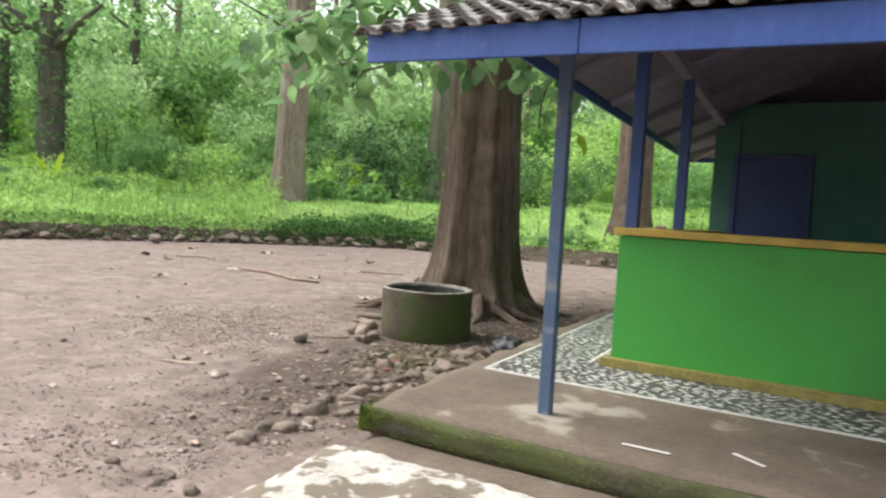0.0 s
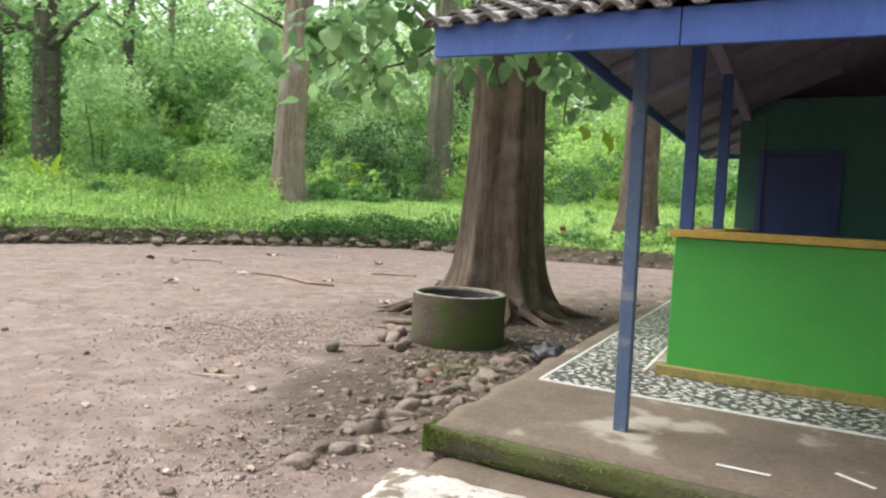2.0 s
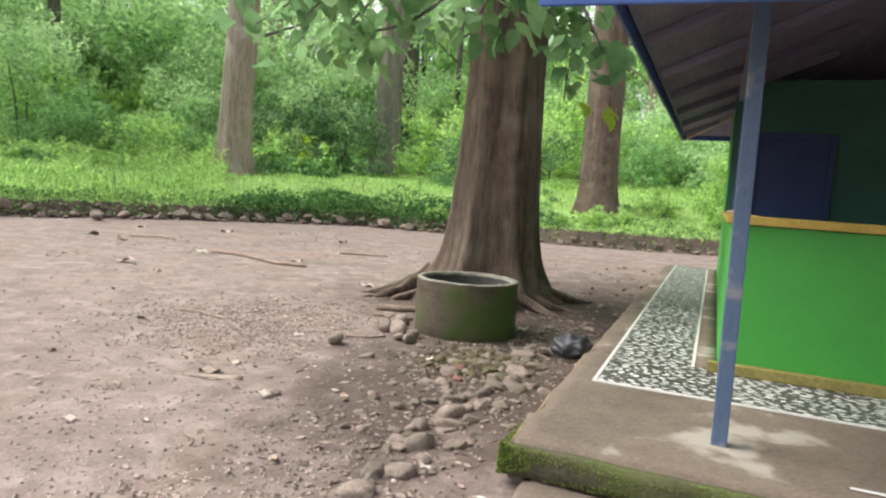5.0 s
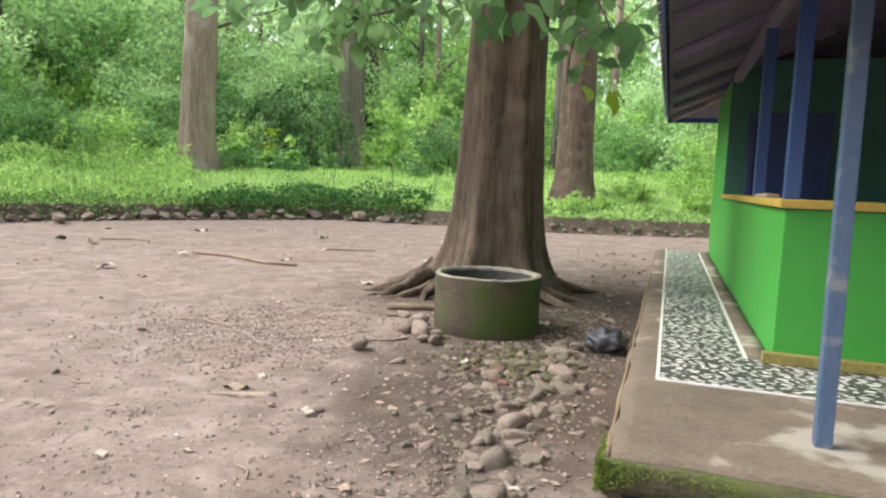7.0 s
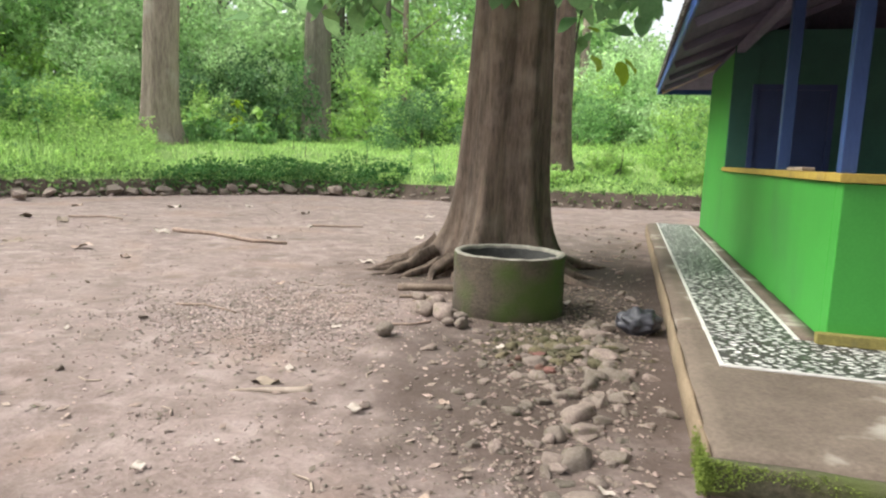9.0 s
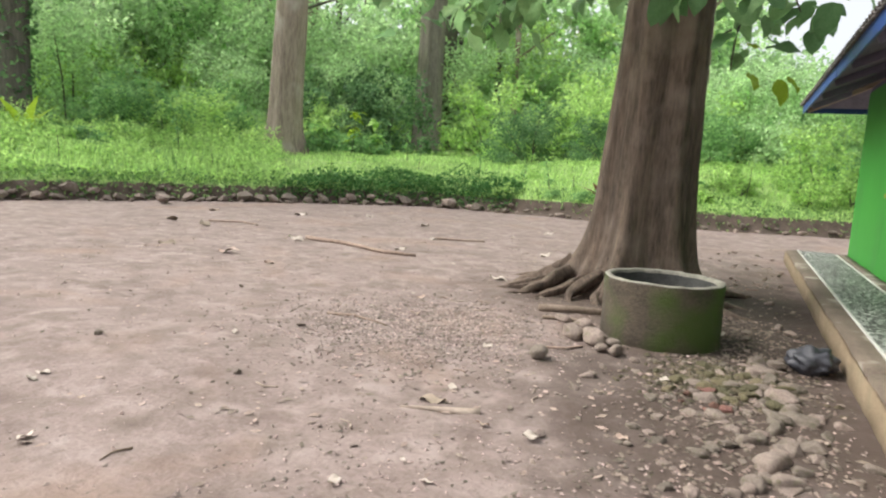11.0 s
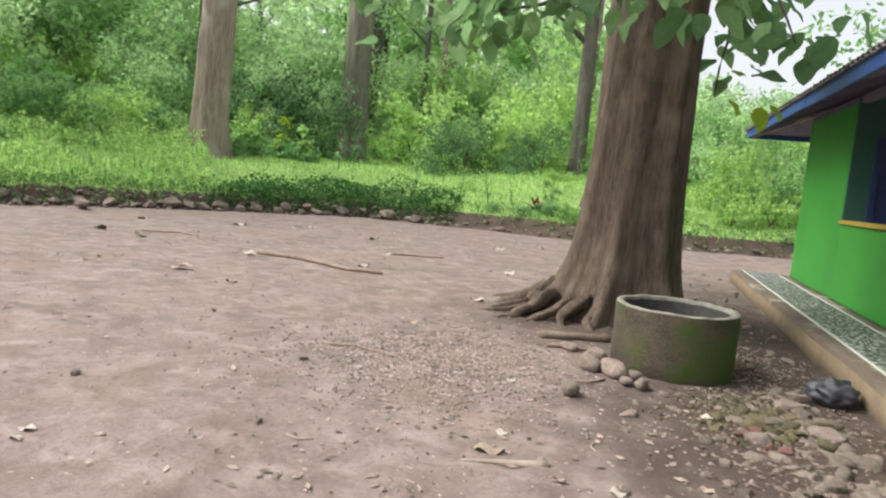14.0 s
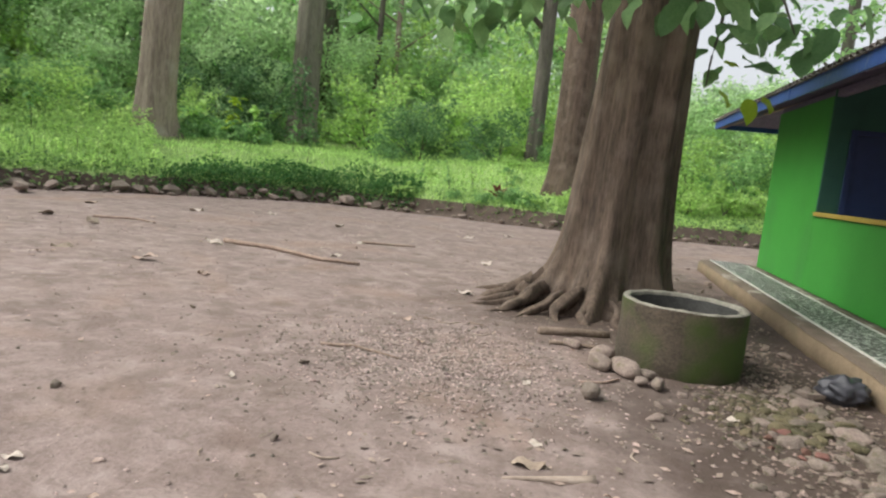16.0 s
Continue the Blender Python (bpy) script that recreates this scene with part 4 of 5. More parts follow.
# thickets behind the bank, filling the wood's edge with growing height
taken = []
r = np.random.default_rng(77)
for lo, hi, gap, pool, size, many in ((8.0, 11.5, 1.7, (1, 1, 0, 1, 2, 4), 0.95, 900), (11.5, 15.5, 2.2, (1, 1, 0, 5), 1.2, 900), (15.5, 21, 3.0, (5, 1, 1), 1.3, 900), (21, 29, 4.2, (5,), 1.8, 900), (29, 42, 6.5, (5,), 2.7, 700)):
    px = r.uniform(-52, 14, many)
    py = r.uniform(-4, 62, many)
    dd = bank_distance(px, py)
    for x, y, d in zip(px, py, dd):
        if not lo < d < hi or (x > -1.5 and lo > 20) or any((x - u) ** 2 + (y - w) ** 2 < g * g for u, w, g in taken if abs(x - u) < 7):
            continue
        side = math.degrees(math.atan2(y + 4.7, -x))
        if lo > 20 and 39.5 < side < 43.5:
            continue
        if math.hypot(x + 17.0, y - 15.4) < 2.2 or math.hypot(x + 18.9, y - 31.3) < 2.4 or math.hypot(x + 3.42, y - 15.8) < 1.8:
            continue
        if math.hypot(x + 22.5, y - 9.2) < 1.6:
            continue
        if y < 31 and open_line(x, y) < 1.8:
            continue
        taken.append((x, y, gap))
        plant(pool[int(r.integers(0, len(pool)))], x, y, size * r.uniform(0.75, 1.2))
# low bushes and tufts in the grass
for k in range(170):
    x, y = r.uniform(-24, -9.5), r.uniform(-2, 22)
    d = bank_distance(np.array([x]), np.array([y]))[0]
    if 0.5 < d < 8.5 and open_line(x, y) > 0.9 and bearing(x, y) < 50:
        plant((3, 4, 3)[k % 3], x, y, r.uniform(0.3, 0.6) * (0.6 + 0.11 * d))
for k in range(60):
    x, y = r.uniform(-8.5, 6), r.uniform(13, 22)
    d = bank_distance(np.array([x]), np.array([y]))[0]
    if 0.3 < d < 7:
        plant((3, 4)[k % 2], x, y, r.uniform(0.18, 0.42))
# nearer bushes
bushes = [(2, -19.2, 21.6, 1.45), (2, -17.7, 23.6, 1.5), (2, -19.6, 24.6, 1.5), (5, 3.0, 24.0, 0.95), (5, 0.4, 25.0, 1.0), (5, 6.0, 23.5, 1.0), (1, 4.0, 20.6, 1.0), (5, -1.6, 27.0, 1.1), (5, 8.5, 26.0, 1.2), (2, -9.5, 21.5, 1.0), (1, -7.0, 22.5, 1.1), (1, -19.0, 13.0, 0.9), (0, -20.5, 10.5, 0.9), (4, -16.5, 17.6, 1.25), (4, -15.7, 19.2, 1.2), (4, -16.2, 16.5, 0.95)]
bushes += [(4, -16.8, 18.9, 1.3), (0, -3.0, 21.5, 0.9), (1, 0.6, 19.0, 0.75), (0, 2.2, 18.8, 0.8), (3, -1.6, 16.4, 0.7), (3, 0.2, 16.2, 0.8), (3, 1.2, 16.6, 0.8), (3, 2.2, 17.2, 0.8), (4, -4.9, 14.0, 0.6), (4, -4.2, 13.9, 0.55), (3, -3.2, 14.4, 0.55), (0, 4.5, 20.0, 1.0), (1, -21.5, 5.0, 0.8), (4, -18.2, 8.6, 0.8), (4, -6.4, 13.9, 0.35), (4, -5.6, 13.8, 0.4), (2, -6.2, 20.5, 0.8)]
for kind, x, y, s in bushes:
    plant(kind, x, y, s)
for k in range(6):
    if first[k]:
        plant(k, -24, 12 + k, 1.0)

# far woodland: trunks and hanging crowns, thinning to the sky
r = np.random.default_rng(21)
far_kinds = []
for k in range(4):
    # two of the four crowns have the haze-paled leaf colour
    far_kinds.append(forest_tree(-30 - 3 * k, 18 + 5 * k, 14 + k, 0.24, 0.17, (BARK_DARK, BARK_PALE)[k % 2], 4.5, 4.2, 30 + k * 1.7, "slender woodland tree with hazy green crown", (0, 0), (LEAF_HAZE, LEAF_B, LEAF_HAZE, LEAF_A)[k], density=40, length=0.40))
for k in range(22):
    an = r.uniform(radians(92), radians(172))
    q = r.uniform(36, 66)
    x, y = -2 + q * math.cos(an), q * math.sin(an) * 0.9
    if bank_distance(np.array([x]), np.array([y]))[0] < 9 or (abs(an - radians(136)) < 0.045):
        continue
    ob = copy_thing(far_kinds[k % 4], pose(x, y, ground_z(x, y), 0, 0, r.uniform(0, 360)))
    s = r.uniform(0.8, 1.2)
    ob.scale = (s, s, s)

# tall dense crowns that close the wood's edge against the sky
deep_kinds = [forest_tree(-33.0, 12.0, 13, 0.26, 0.18, BARK_DARK, 2.6, 4.4, 51.3, "mid-green leafy woodland tree with low crown", (0, 0), LEAF_A, density=60, length=0.36),
              forest_tree(-31.0, 44.0, 13, 0.26, 0.18, BARK_DARK, 2.8, 4.4, 53.9, "leafy woodland tree with low crown in haze-paled light green", (0, 0), LEAF_HAZE, density=50, length=0.38)]
r = np.random.default_rng(23)
stood = [(-33.0, 12.0), (-31.0, 44.0)]
for k in range(400):
    an, q = r.uniform(radians(94), radians(170)), r.uniform(32, 56)
    x, y = -1 + q * math.cos(an), -4.5 + q * math.sin(an)
    view = math.degrees(math.atan2(y + 4.7, -x))
    if len(stood) > 14 or view > 62 or bank_distance(np.array([x]), np.array([y]))[0] < 16 or 38 < view < 45 or any(math.hypot(x - u, y - w) < 6.0 for u, w in stood):
        continue
    if y < 36 and open_line(x, y) < 3:
        continue
    stood.append((x, y))
    ob = copy_thing(deep_kinds[0 if view < 38 and r.random() < 0.75 else 1], pose(x, y, ground_z(x, y), 0, 0, r.uniform(0, 360)))
    g = r.uniform(0.85, 1.25)
    ob.scale = (g, g, g)

# ---- grass and weeds ----


def blades(name, n, sampler, height, width, mat, seed, label, lean=0.5):
    r = np.random.default_rng(seed)
    x, y = sampler(r, n)
    z = terrain(x, y)
    h = height * r.uniform(0.4, 1.25, len(x))
    an = r.uniform(0, 6.28, len(x))
    dx, dy = np.cos(an), np.sin(an)
    w = width * r.uniform(0.6, 1.4, len(x))
    ln = lean * h * r.uniform(0.1, 1, len(x))
    a = np.stack([x - dy * w, y + dx * w, z - 0.02], 1)
    b = np.stack([x + dy * w, y - dx * w, z - 0.02], 1)
    m0 = np.stack([x + dx * ln * 0.35 + dy * w * 0.8, y + dy * ln * 0.35 - dx * w * 0.8, z + h * 0.6], 1)
    m1 = np.stack([x + dx * ln * 0.35 - dy * w * 0.8, y + dy * ln * 0.35 + dx * w * 0.8, z + h * 0.6], 1)
    t = np.stack([x + dx * ln, y + dy * ln, z + h], 1)
    v = np.stack([a, b, m0, m1, t], 1).reshape(-1, 3)
    i = np.arange(len(x))[:, None] * 5
    f = np.concatenate([i + [0, 1, 2], i + [0, 2, 3], i + [3, 2, 4]])
    return tagged(new(name, quick_mesh(name, v, f, mat)), label, "grass", kind="stuff")


def along_bank(lo, hi, x_lo=-30, x_hi=16, most=180):
    def sample(r, n):
        x = r.uniform(x_lo, x_hi, n * 6)
        y = r.uniform(-6, 34, n * 6)
        d = bank_distance(x, y)
        keep = (d > lo) & (d < hi) & (np.degrees(np.arctan2(y + 4.5, -1.0 - x)) < most)
        return x[keep][:n], y[keep][:n]
    return sample


blades("grass", 120000, along_bank(0.25, 14), 0.14, 0.012, GRASS, 31, "short bright grass on the bank", 0.8)
blades("tall_grass", 14000, along_bank(0.8, 8, -30, -10.5, 50), 0.42, 0.014, GRASS, 32, "tall lush grass on the bank", 0.6)


def weeds(name, n, sampler, height, leaf, mat, seed, label, rise=0.3):
    r = np.random.default_rng(seed)
    x, y = sampler(r, n)
    z = terrain(x, y) + height * r.random(len(x)) ** 0.8 * (0.45 + rise * np.clip(bank_distance(x, y), 0, 9)) * (0.75 + 0.35 * wave(x, y, 1.6, seed))
    v, f = leaves_np(np.stack([x, y, z], 1), leaf, leaf * 0.6, 0.3, r)
    return tagged(new(name, quick_mesh(name, v, f, mat)), label, "weeds", kind="stuff")


weeds("low_weeds", 18000, along_bank(-0.05, 1.0, -20, -7.2), 0.42, 0.12, WEED, 33, "dark low weeds along the bank edge")
weeds("bank_weeds", 42000, along_bank(0.6, 9.5, -30, -10, 51), 0.42, 0.13, LEAF_B, 34, "light green leafy weeds among the grass", 0.26)
weeds("lawn_weeds", 12000, along_bank(0.2, 8, -9, 14), 0.16, 0.09, LEAF_B, 35, "small leafy weeds in the lawn")
CREEPING = material("creeping_leaf", (0.045, 0.14, 0.035), (0.10, 0.25, 0.07), 1.2, 0.55, 0, 9, per_island=0.4, through_light=0.35)
weeds("creeping_shrub", 24000, along_bank(0.02, 1.5, -12.6, -7.4), 0.66, 0.10, CREEPING, 38, "dark green creeping growth along the bank edge", 0.35)
weeds("edge_weeds", 13000, along_bank(-0.04, 1.3, -7, 10), 0.25, 0.11, WEED, 36, "tufts of weeds at the yard's edge")

# long-leaved plants that stand out


def rosette(name, x, y, n, length, width, mat, label, up=60):
    t = tagged(new(name, None), label, "plant")
    t.location = (x, y, ground_z(x, y))
    me = teak_leaf_mesh("blade", length, width, mat, 0.35, 3)
    for k in range(n):
        part("blade", me, t, m=pose(0, 0, 0.02, up + rng.uniform(-18, 18), 0, k * 360 / n + rng.uniform(-20, 20)) @ Matrix.Scale(rng.uniform(0.75, 1.1), 4))


def sapling(x, y, high, leaf, n, mat, label):
    """A thin upright stem with sparse leaves."""
    t = tagged(new("sapling", None), label, "plant", group="saplings")
    t.location = (x, y, ground_z(x, y))
    top = Vector((rng.normal(0, 0.1), rng.normal(0, 0.1), high))
    part("stem", tube("stem", [(0, 0, -0.05), tuple(top * 0.5 + Vector((0.03, 0.02, 0))), tuple(top)], [0.014, 0.010, 0.004], BARK_DARK, 6), t)
    me = teak_leaf_mesh("leaf", leaf, leaf * 0.55, mat, 0.3, 2)
    for k in range(n):
        s = rng.uniform(0.3, 1)
        part("leaf", me, t, m=pose(*(top * s), rng.uniform(-30, 35), 0, rng.uniform(0, 360)) @ Matrix.Scale(rng.uniform(0.6, 1.1), 4))


for x, y, high, leaf in ((-6.6, 14.3, 0.9, 0.16), (-6.0, 14.8, 0.8, 0.15), (-7.8, 15.5, 0.7, 0.15), (-5.0, 14.6, 0.8, 0.15), (-9.4, 15.8, 0.9, 0.16), (-11.9, 16.4, 1.1, 0.22), (-13.0, 17.6, 1.3, 0.26), (-14.6, 9.3, 0.8, 0.18), (-16.4, 6.2, 1.0, 0.2), (-17.8, 4.6, 1.0, 0.2), (-16.9, 10.4, 1.1, 0.22), (-13.0, 12.6, 0.8, 0.16), (-18.9, 11.6, 1.3, 0.22), (-1.4, 15.8, 1.2, 0.2), (0.0, 16.6, 1.4, 0.22)):
    sapling(x, y, high, leaf, 16, (LEAF_B, LEAF_A)[int(high * 10) % 2], "thin leafy sapling standing in the grass")
rosette("fern", -20.1, 7.9, 7, 1.35, 0.30, YELLOW_LEAF, "bright yellow-green fern in the grass", 68)
for x, y, high in ((-16.3, 17.2, 1.5), (-15.8, 18.2, 1.7), (-15.2, 19.3, 1.5), (-16.6, 16.7, 1.2)):
    sapling(x, y, high, 0.46, 26, YELLOW_LEAF if high == 1.7 else LEAF_B, "broad-leaved light green sapling at the thicket's foot")
rosette("fern", -17.0, 8.8, 6, 0.8, 0.14, LEAF_B, "pale fern in the grass", 60)
rosette("cordyline", -5.2, 14.3, 9, 0.5, 0.12, RED_LEAF, "small reddish-leaved plant at the yard's edge", 62)

# ---- stones, rubble, litter ----


def stone_mesh(seed, flat=0.65):
    bm = bmesh.new()
    bmesh.ops.create_icosphere(bm, subdivisions=3, radius=0.5)
    off = Vector((seed * 3.7, seed * 1.9, seed))
    chance = random.Random(seed)
    planes = [Vector([chance.gauss(0, 1) for q in range(3)]).normalized() for q in range(11)]
    depth = [chance.uniform(0.27, 0.40) for q in range(11)]
    for v in bm.verts:
        d = v.co.normalized()
        k = 1 + 0.32 * noise.noise(d * 1.3 + off) + 0.12 * noise.noise(d * 3.2 + off)
        cut = 0.46 + 0.06 * noise.noise(d * 0.9 + off)
        facet = min(0.5 * k, cut, *(w / max(0.05, d.dot(a)) for a, w in zip(planes, depth)))
        v.co = d * facet
        v.co.z *= flat
        v.co.x *= 1.15
    return from_bm("stone", bm, STONE, True)


def broken_stone(seed):
    """An angular lump: the hull of scattered points with its edges worn."""
    chance = random.Random(seed + 100)
    bm = bmesh.new()
    for k in range(16):
        d = Vector([chance.gauss(0, 1) for q in range(3)]).normalized() * chance.uniform(0.4, 0.52)
        bm.verts.new((d.x * 1.12, d.y * 0.85, d.z * 0.55))
    bmesh.ops.convex_hull(bm, input=bm.verts[:])
    loose = [v for v in bm.verts if not v.link_faces]
    bmesh.ops.delete(bm, geom=loose, context="VERTS")
    bmesh.ops.bevel(bm, geom=bm.edges[:], offset=0.035, segments=2, affect="EDGES", profile=0.5, clamp_overlap=True)
    return from_bm("stone", bm, STONE, False)


round_kinds = [stone_mesh(k, 0.6 + 0.045 * k) for k in range(6)]
broken_kinds = [broken_stone(k) for k in range(10)]
stone_kerb = tagged(new("stone_kerb", None), "rough kerb of field stones below the grassy bank", "kerb", kind="structure")


def stone(x, y, size, label="grey-brown stone on the bare earth", sink=0.3, group="loose stones", parent=None, rounded=False, pool=None):
    pool = pool or (round_kinds if rounded else broken_kinds)
    ob = new("stone", pool[int(rng.integers(0, len(pool)))])
    s = size * rng.uniform(0.85, 1.15)
    ob.matrix_basis = pose(x, y, ground_z(x, y) + s * 0.27 * (1 - sink), rng.uniform(-14, 14), rng.uniform(-14, 14), rng.uniform(0, 360)) @ Matrix.Diagonal((s, s * rng.uniform(0.7, 1), s * rng.uniform(0.75, 1.15), 1))
    if parent:
        ob.parent = parent
        return ob
    return tagged(ob, label, "stone", group=group)


# kerb of stones at the foot of the bank
for (ax, ay), (bx, by) in zip(BANK[1:9], BANK[2:10]):
    L = math.hypot(bx - ax, by - ay)
    s = 0.0
    while s < L:
        x, y = ax + (bx - ax) * s / L, ay + (by - ay) * s / L
        big = 0.24 + 0.36 * rng.random() ** 1.5 if x < -8 else rng.uniform(0.14, 0.28)
        nx_, ny_ = -(by - ay) / L, (bx - ax) / L
        o = rng.uniform(-0.12, 0.10)
        stone(x + nx_ * o, y + ny_ * o, big, sink=0.1, parent=stone_kerb, rounded=rng.random() < 0.12)
        s += big * rng.uniform(0.6, 1.15) * (1.0 if x < -8 else 1.4)
stone(-13.5, 6.65, 0.55, sink=0.2, parent=stone_kerb)
for k in range(150):
    q = rng.random() * 21
    for (ax, ay), (bx, by) in zip(BANK[1:7], BANK[2:8]):
        L = math.hypot(bx - ax, by - ay)
        if q < L:
            nx_, ny_ = -(by - ay) / L, (bx - ax) / L
            o = rng.uniform(-0.3, 0.16)
            stone(ax + (bx - ax) * q / L + nx_ * o, ay + (by - ay) * q / L + ny_ * o, rng.uniform(0.08, 0.2), sink=0.3, parent=stone_kerb)
            break
        q -= L
# stones beside the ring
for x, y, s in ((-2.63, 0.47, 0.20), (-2.60, 0.74, 0.25), (-2.45, 0.40, 0.28), (-2.25, 0.20, 0.19), (-2.31, 0.38, 0.17), (-2.42, 0.56, 0.13), (-2.70, -0.21, 0.18), (-2.82, 0.95, 0.17), (-2.36, 0.22, 0.12)):
    stone(x, y, s * 0.88, "rounded pale stone heaped beside the concrete ring", 0.15, "stones by the ring", rounded=True)
MOSS_STONE = material("mossy_stone", (0.06, 0.052, 0.026), (0.17, 0.145, 0.08), 7, 0.95, 0.6, 45, per_piece=0.3, spots=((0.09, 0.082, 0.036), 3.5, 0.50, 0.72))
BRICK_BIT = material("broken_brick", (0.12, 0.06, 0.042), (0.21, 0.11, 0.082), 9, 0.9, 0.5, 50, per_piece=0.3)


def recoloured(meshes, mat):
    out = []
    for me in meshes:
        twin = me.copy()
        twin.materials[0] = mat
        out.append(twin)
    return out


mossy_kinds, brick_kinds = recoloured(broken_kinds[:5] + round_kinds[:3], MOSS_STONE), recoloured(broken_kinds[5:8], BRICK_BIT)
for k in range(46):
    x, y, size = -1.52 + rng.normal(0, 0.17), -0.12 + rng.normal(0, 0.24), rng.uniform(0.06, 0.14)
    if x < -0.9 and math.hypot(x + 2.04, y - 0.92) > 0.58:
        stone(x, y, size, "mossy olive-brown stone half sunk in the dirt", 0.85, "mossy stones", pool=mossy_kinds)
for k in range(9):
    stone(-1.68 + rng.normal(0, 0.10), -0.42 + rng.normal(0, 0.16), rng.uniform(0.05, 0.10), "broken bit of red brick in the rubble", 0.4, "brick bits", pool=brick_kinds)
# embedded line of stones between ring and platform
for x, y, s in ((-1.30, -1.24, 0.26), (-1.27, -1.75, 0.24), (-1.29, -2.33, 0.22), (-1.32, -2.12, 0.2), (-1.32, 0.31, 0.26), (-1.34, 0.62, 0.24), (-1.25, -0.58, 0.24), (-1.55, -0.75, 0.2), (-1.22, -0.2, 0.26), (-1.12, 0.05, 0.22),
                (-1.12, -0.9, 0.18), (-1.38, -1.5, 0.18), (-1.62, -0.45, 0.2), (-1.5, -0.1, 0.18), (-1.7, -0.2, 0.17), (-1.05, -0.45, 0.17), (-1.08, 0.75, 0.17), (-1.02, -0.7, 0.16), (-1.2, -1.0, 0.17), (-1.4, -1.0, 0.17)):
    stone(x, y, s * 0.85, "flat river stone bedded in the dirt", 0.95, "bedded stones", rounded=x < -1.25)
for k in range(36):
    y = -2.15 + 2.9 * k / 36
    stone(-1.27 + 0.09 * math.sin(k * 2.4) + rng.normal(0, 0.04), y + rng.normal(0, 0.03), rng.uniform(0.09, 0.17), "flat river stone bedded in the dirt", 0.9, "bedded stones", rounded=k % 2 > 0)
for k in range(130):
    u = rng.random()
    x, y = -1.35 + rng.normal(0, 0.26) - 0.25 * u, -1.9 + 2.7 * u + rng.normal(0, 0.12)
    if x > -0.86 or math.hypot(x + 2.04, y - 0.92) < 0.53:
        continue
    stone(x, y, rng.uniform(0.045, 0.125), "small broken stone in the rubble by the platform", 0.85, "rubble")
for k in range(30):
    x, y = rng.uniform(-1.9, -0.9), rng.uniform(1.2, 8.5)
    if math.hypot(x + 2.54, y - 3.02) > 1.2:
        stone(x, y, rng.uniform(0.05, 0.13), "small stone in the dirt beside the kiosk", 0.35, "rubble")
for k in range(14):
    x, y = rng.uniform(-1.6, -0.95), rng.uniform(-3.0, -1.9)
    stone(x, y, rng.uniform(0.03, 0.10), "small stone near the step", 0.6, "rubble")
for x, y, s in ((-2.33, -1.48, 0.08), (-4.13, -1.55, 0.055), (-5.35, -1.5, 0.08), (-3.31, -1.17, 0.045), (-4.45, -0.5, 0.08), (-3.9, -0.9, 0.04), (-5.8, 0.4, 0.06)):
    stone(x, y, s, "single small stone on the bare yard", 0.35)


def gravel(name, xy, lo, hi, label, seed, mat=GRAVEL):
    """Crumbs of stone too small to count."""
    r = np.random.default_rng(seed)
    n = len(xy)
    base = np.array([(1, 0, 0), (-1, 0, 0), (0, 1, 0), (0, -1, 0), (0, 0, 0.7), (0, 0, -0.6)], float)
    tri8 = np.array([(0, 2, 4), (2, 1, 4), (1, 3, 4), (3, 0, 4), (2, 0, 5), (1, 2, 5), (3, 1, 5), (0, 3, 5)])
    s = r.uniform(lo, hi, n) * r.uniform(0.6, 1.0, n)
    an = r.uniform(0, 6.28, n)
    v = base[None] * (s[:, None, None] * r.uniform(0.55, 1.25, (n, 6, 1)))
    ca, sa = np.cos(an)[:, None], np.sin(an)[:, None]
    x = v[:, :, 0] * ca - v[:, :, 1] * sa * 0.8
    y = v[:, :, 0] * sa + v[:, :, 1] * ca * 0.8
    z = v[:, :, 2] * 0.75
    P = np.stack([x + xy[:, :1], y + xy[:, 1:], z + terrain(xy[:, 0], xy[:, 1])[:, None] + 0.15 * s[:, None]], 2).reshape(-1, 3)
    F = (tri8[None] + (np.arange(n) * 6)[:, None, None]).reshape(-1, 3)
    return tagged(new(name, quick_mesh(name, P, F, mat)), label, "gravel", kind="stuff")


patch = np.stack([rng.normal(-3.7, 0.55, 6200), rng.normal(0.05, 0.55, 6200)], 1)
gravel("gravel_patch", patch, 0.006, 0.024, "patch of coarse grey gravel on the yard", 41)
wide_xy = np.stack([rng.uniform(-11, -0.85, 8500), rng.uniform(-3.6, 10, 8500)], 1)
gravel("grit", wide_xy, 0.004, 0.020, "scattered grit and clods on the bare earth", 42)
rub = np.stack([rng.normal(-1.45, 0.33, 3000), rng.uniform(-2.4, 2.2, 3000)], 1)
rub = rub[(rub[:, 0] < -0.83) & (np.hypot(rub[:, 0] + 2.04, rub[:, 1] - 0.92) > 0.48)]
gravel("rubble_crumbs", rub, 0.008, 0.03, "broken rubble crumbs beside the platform", 43, GRAVEL_DARK)
rub = np.stack([rng.uniform(-3.4, -1.0, 1200), rng.uniform(-3.4, -1.5, 1200)], 1)
gravel("rubble_grit", rub[rub[:, 0] < -1.0], 0.006, 0.02, "loose grit near the step", 44)
strip_t = rng.random(1000)
rub = np.stack([-2.15 + 0.9 * strip_t + rng.normal(0, 0.26, 1000), -3.25 + 0.9 * strip_t + rng.normal(0, 0.22, 1000)], 1)
rub = rub[rub[:, 0] < -0.95]
gravel("gravel_band", rub, 0.006, 0.024, "band of coarse gravel leading to the step", 48)
MOSS_RUBBLE = material("mossy_rubble", (0.05, 0.042, 0.024), (0.125, 0.105, 0.062), 7, 0.95, 0.3, 50, per_island=0.45)
rub = np.stack([rng.normal(-1.58, 0.22, 700), rng.normal(0.0, 0.26, 700)], 1)
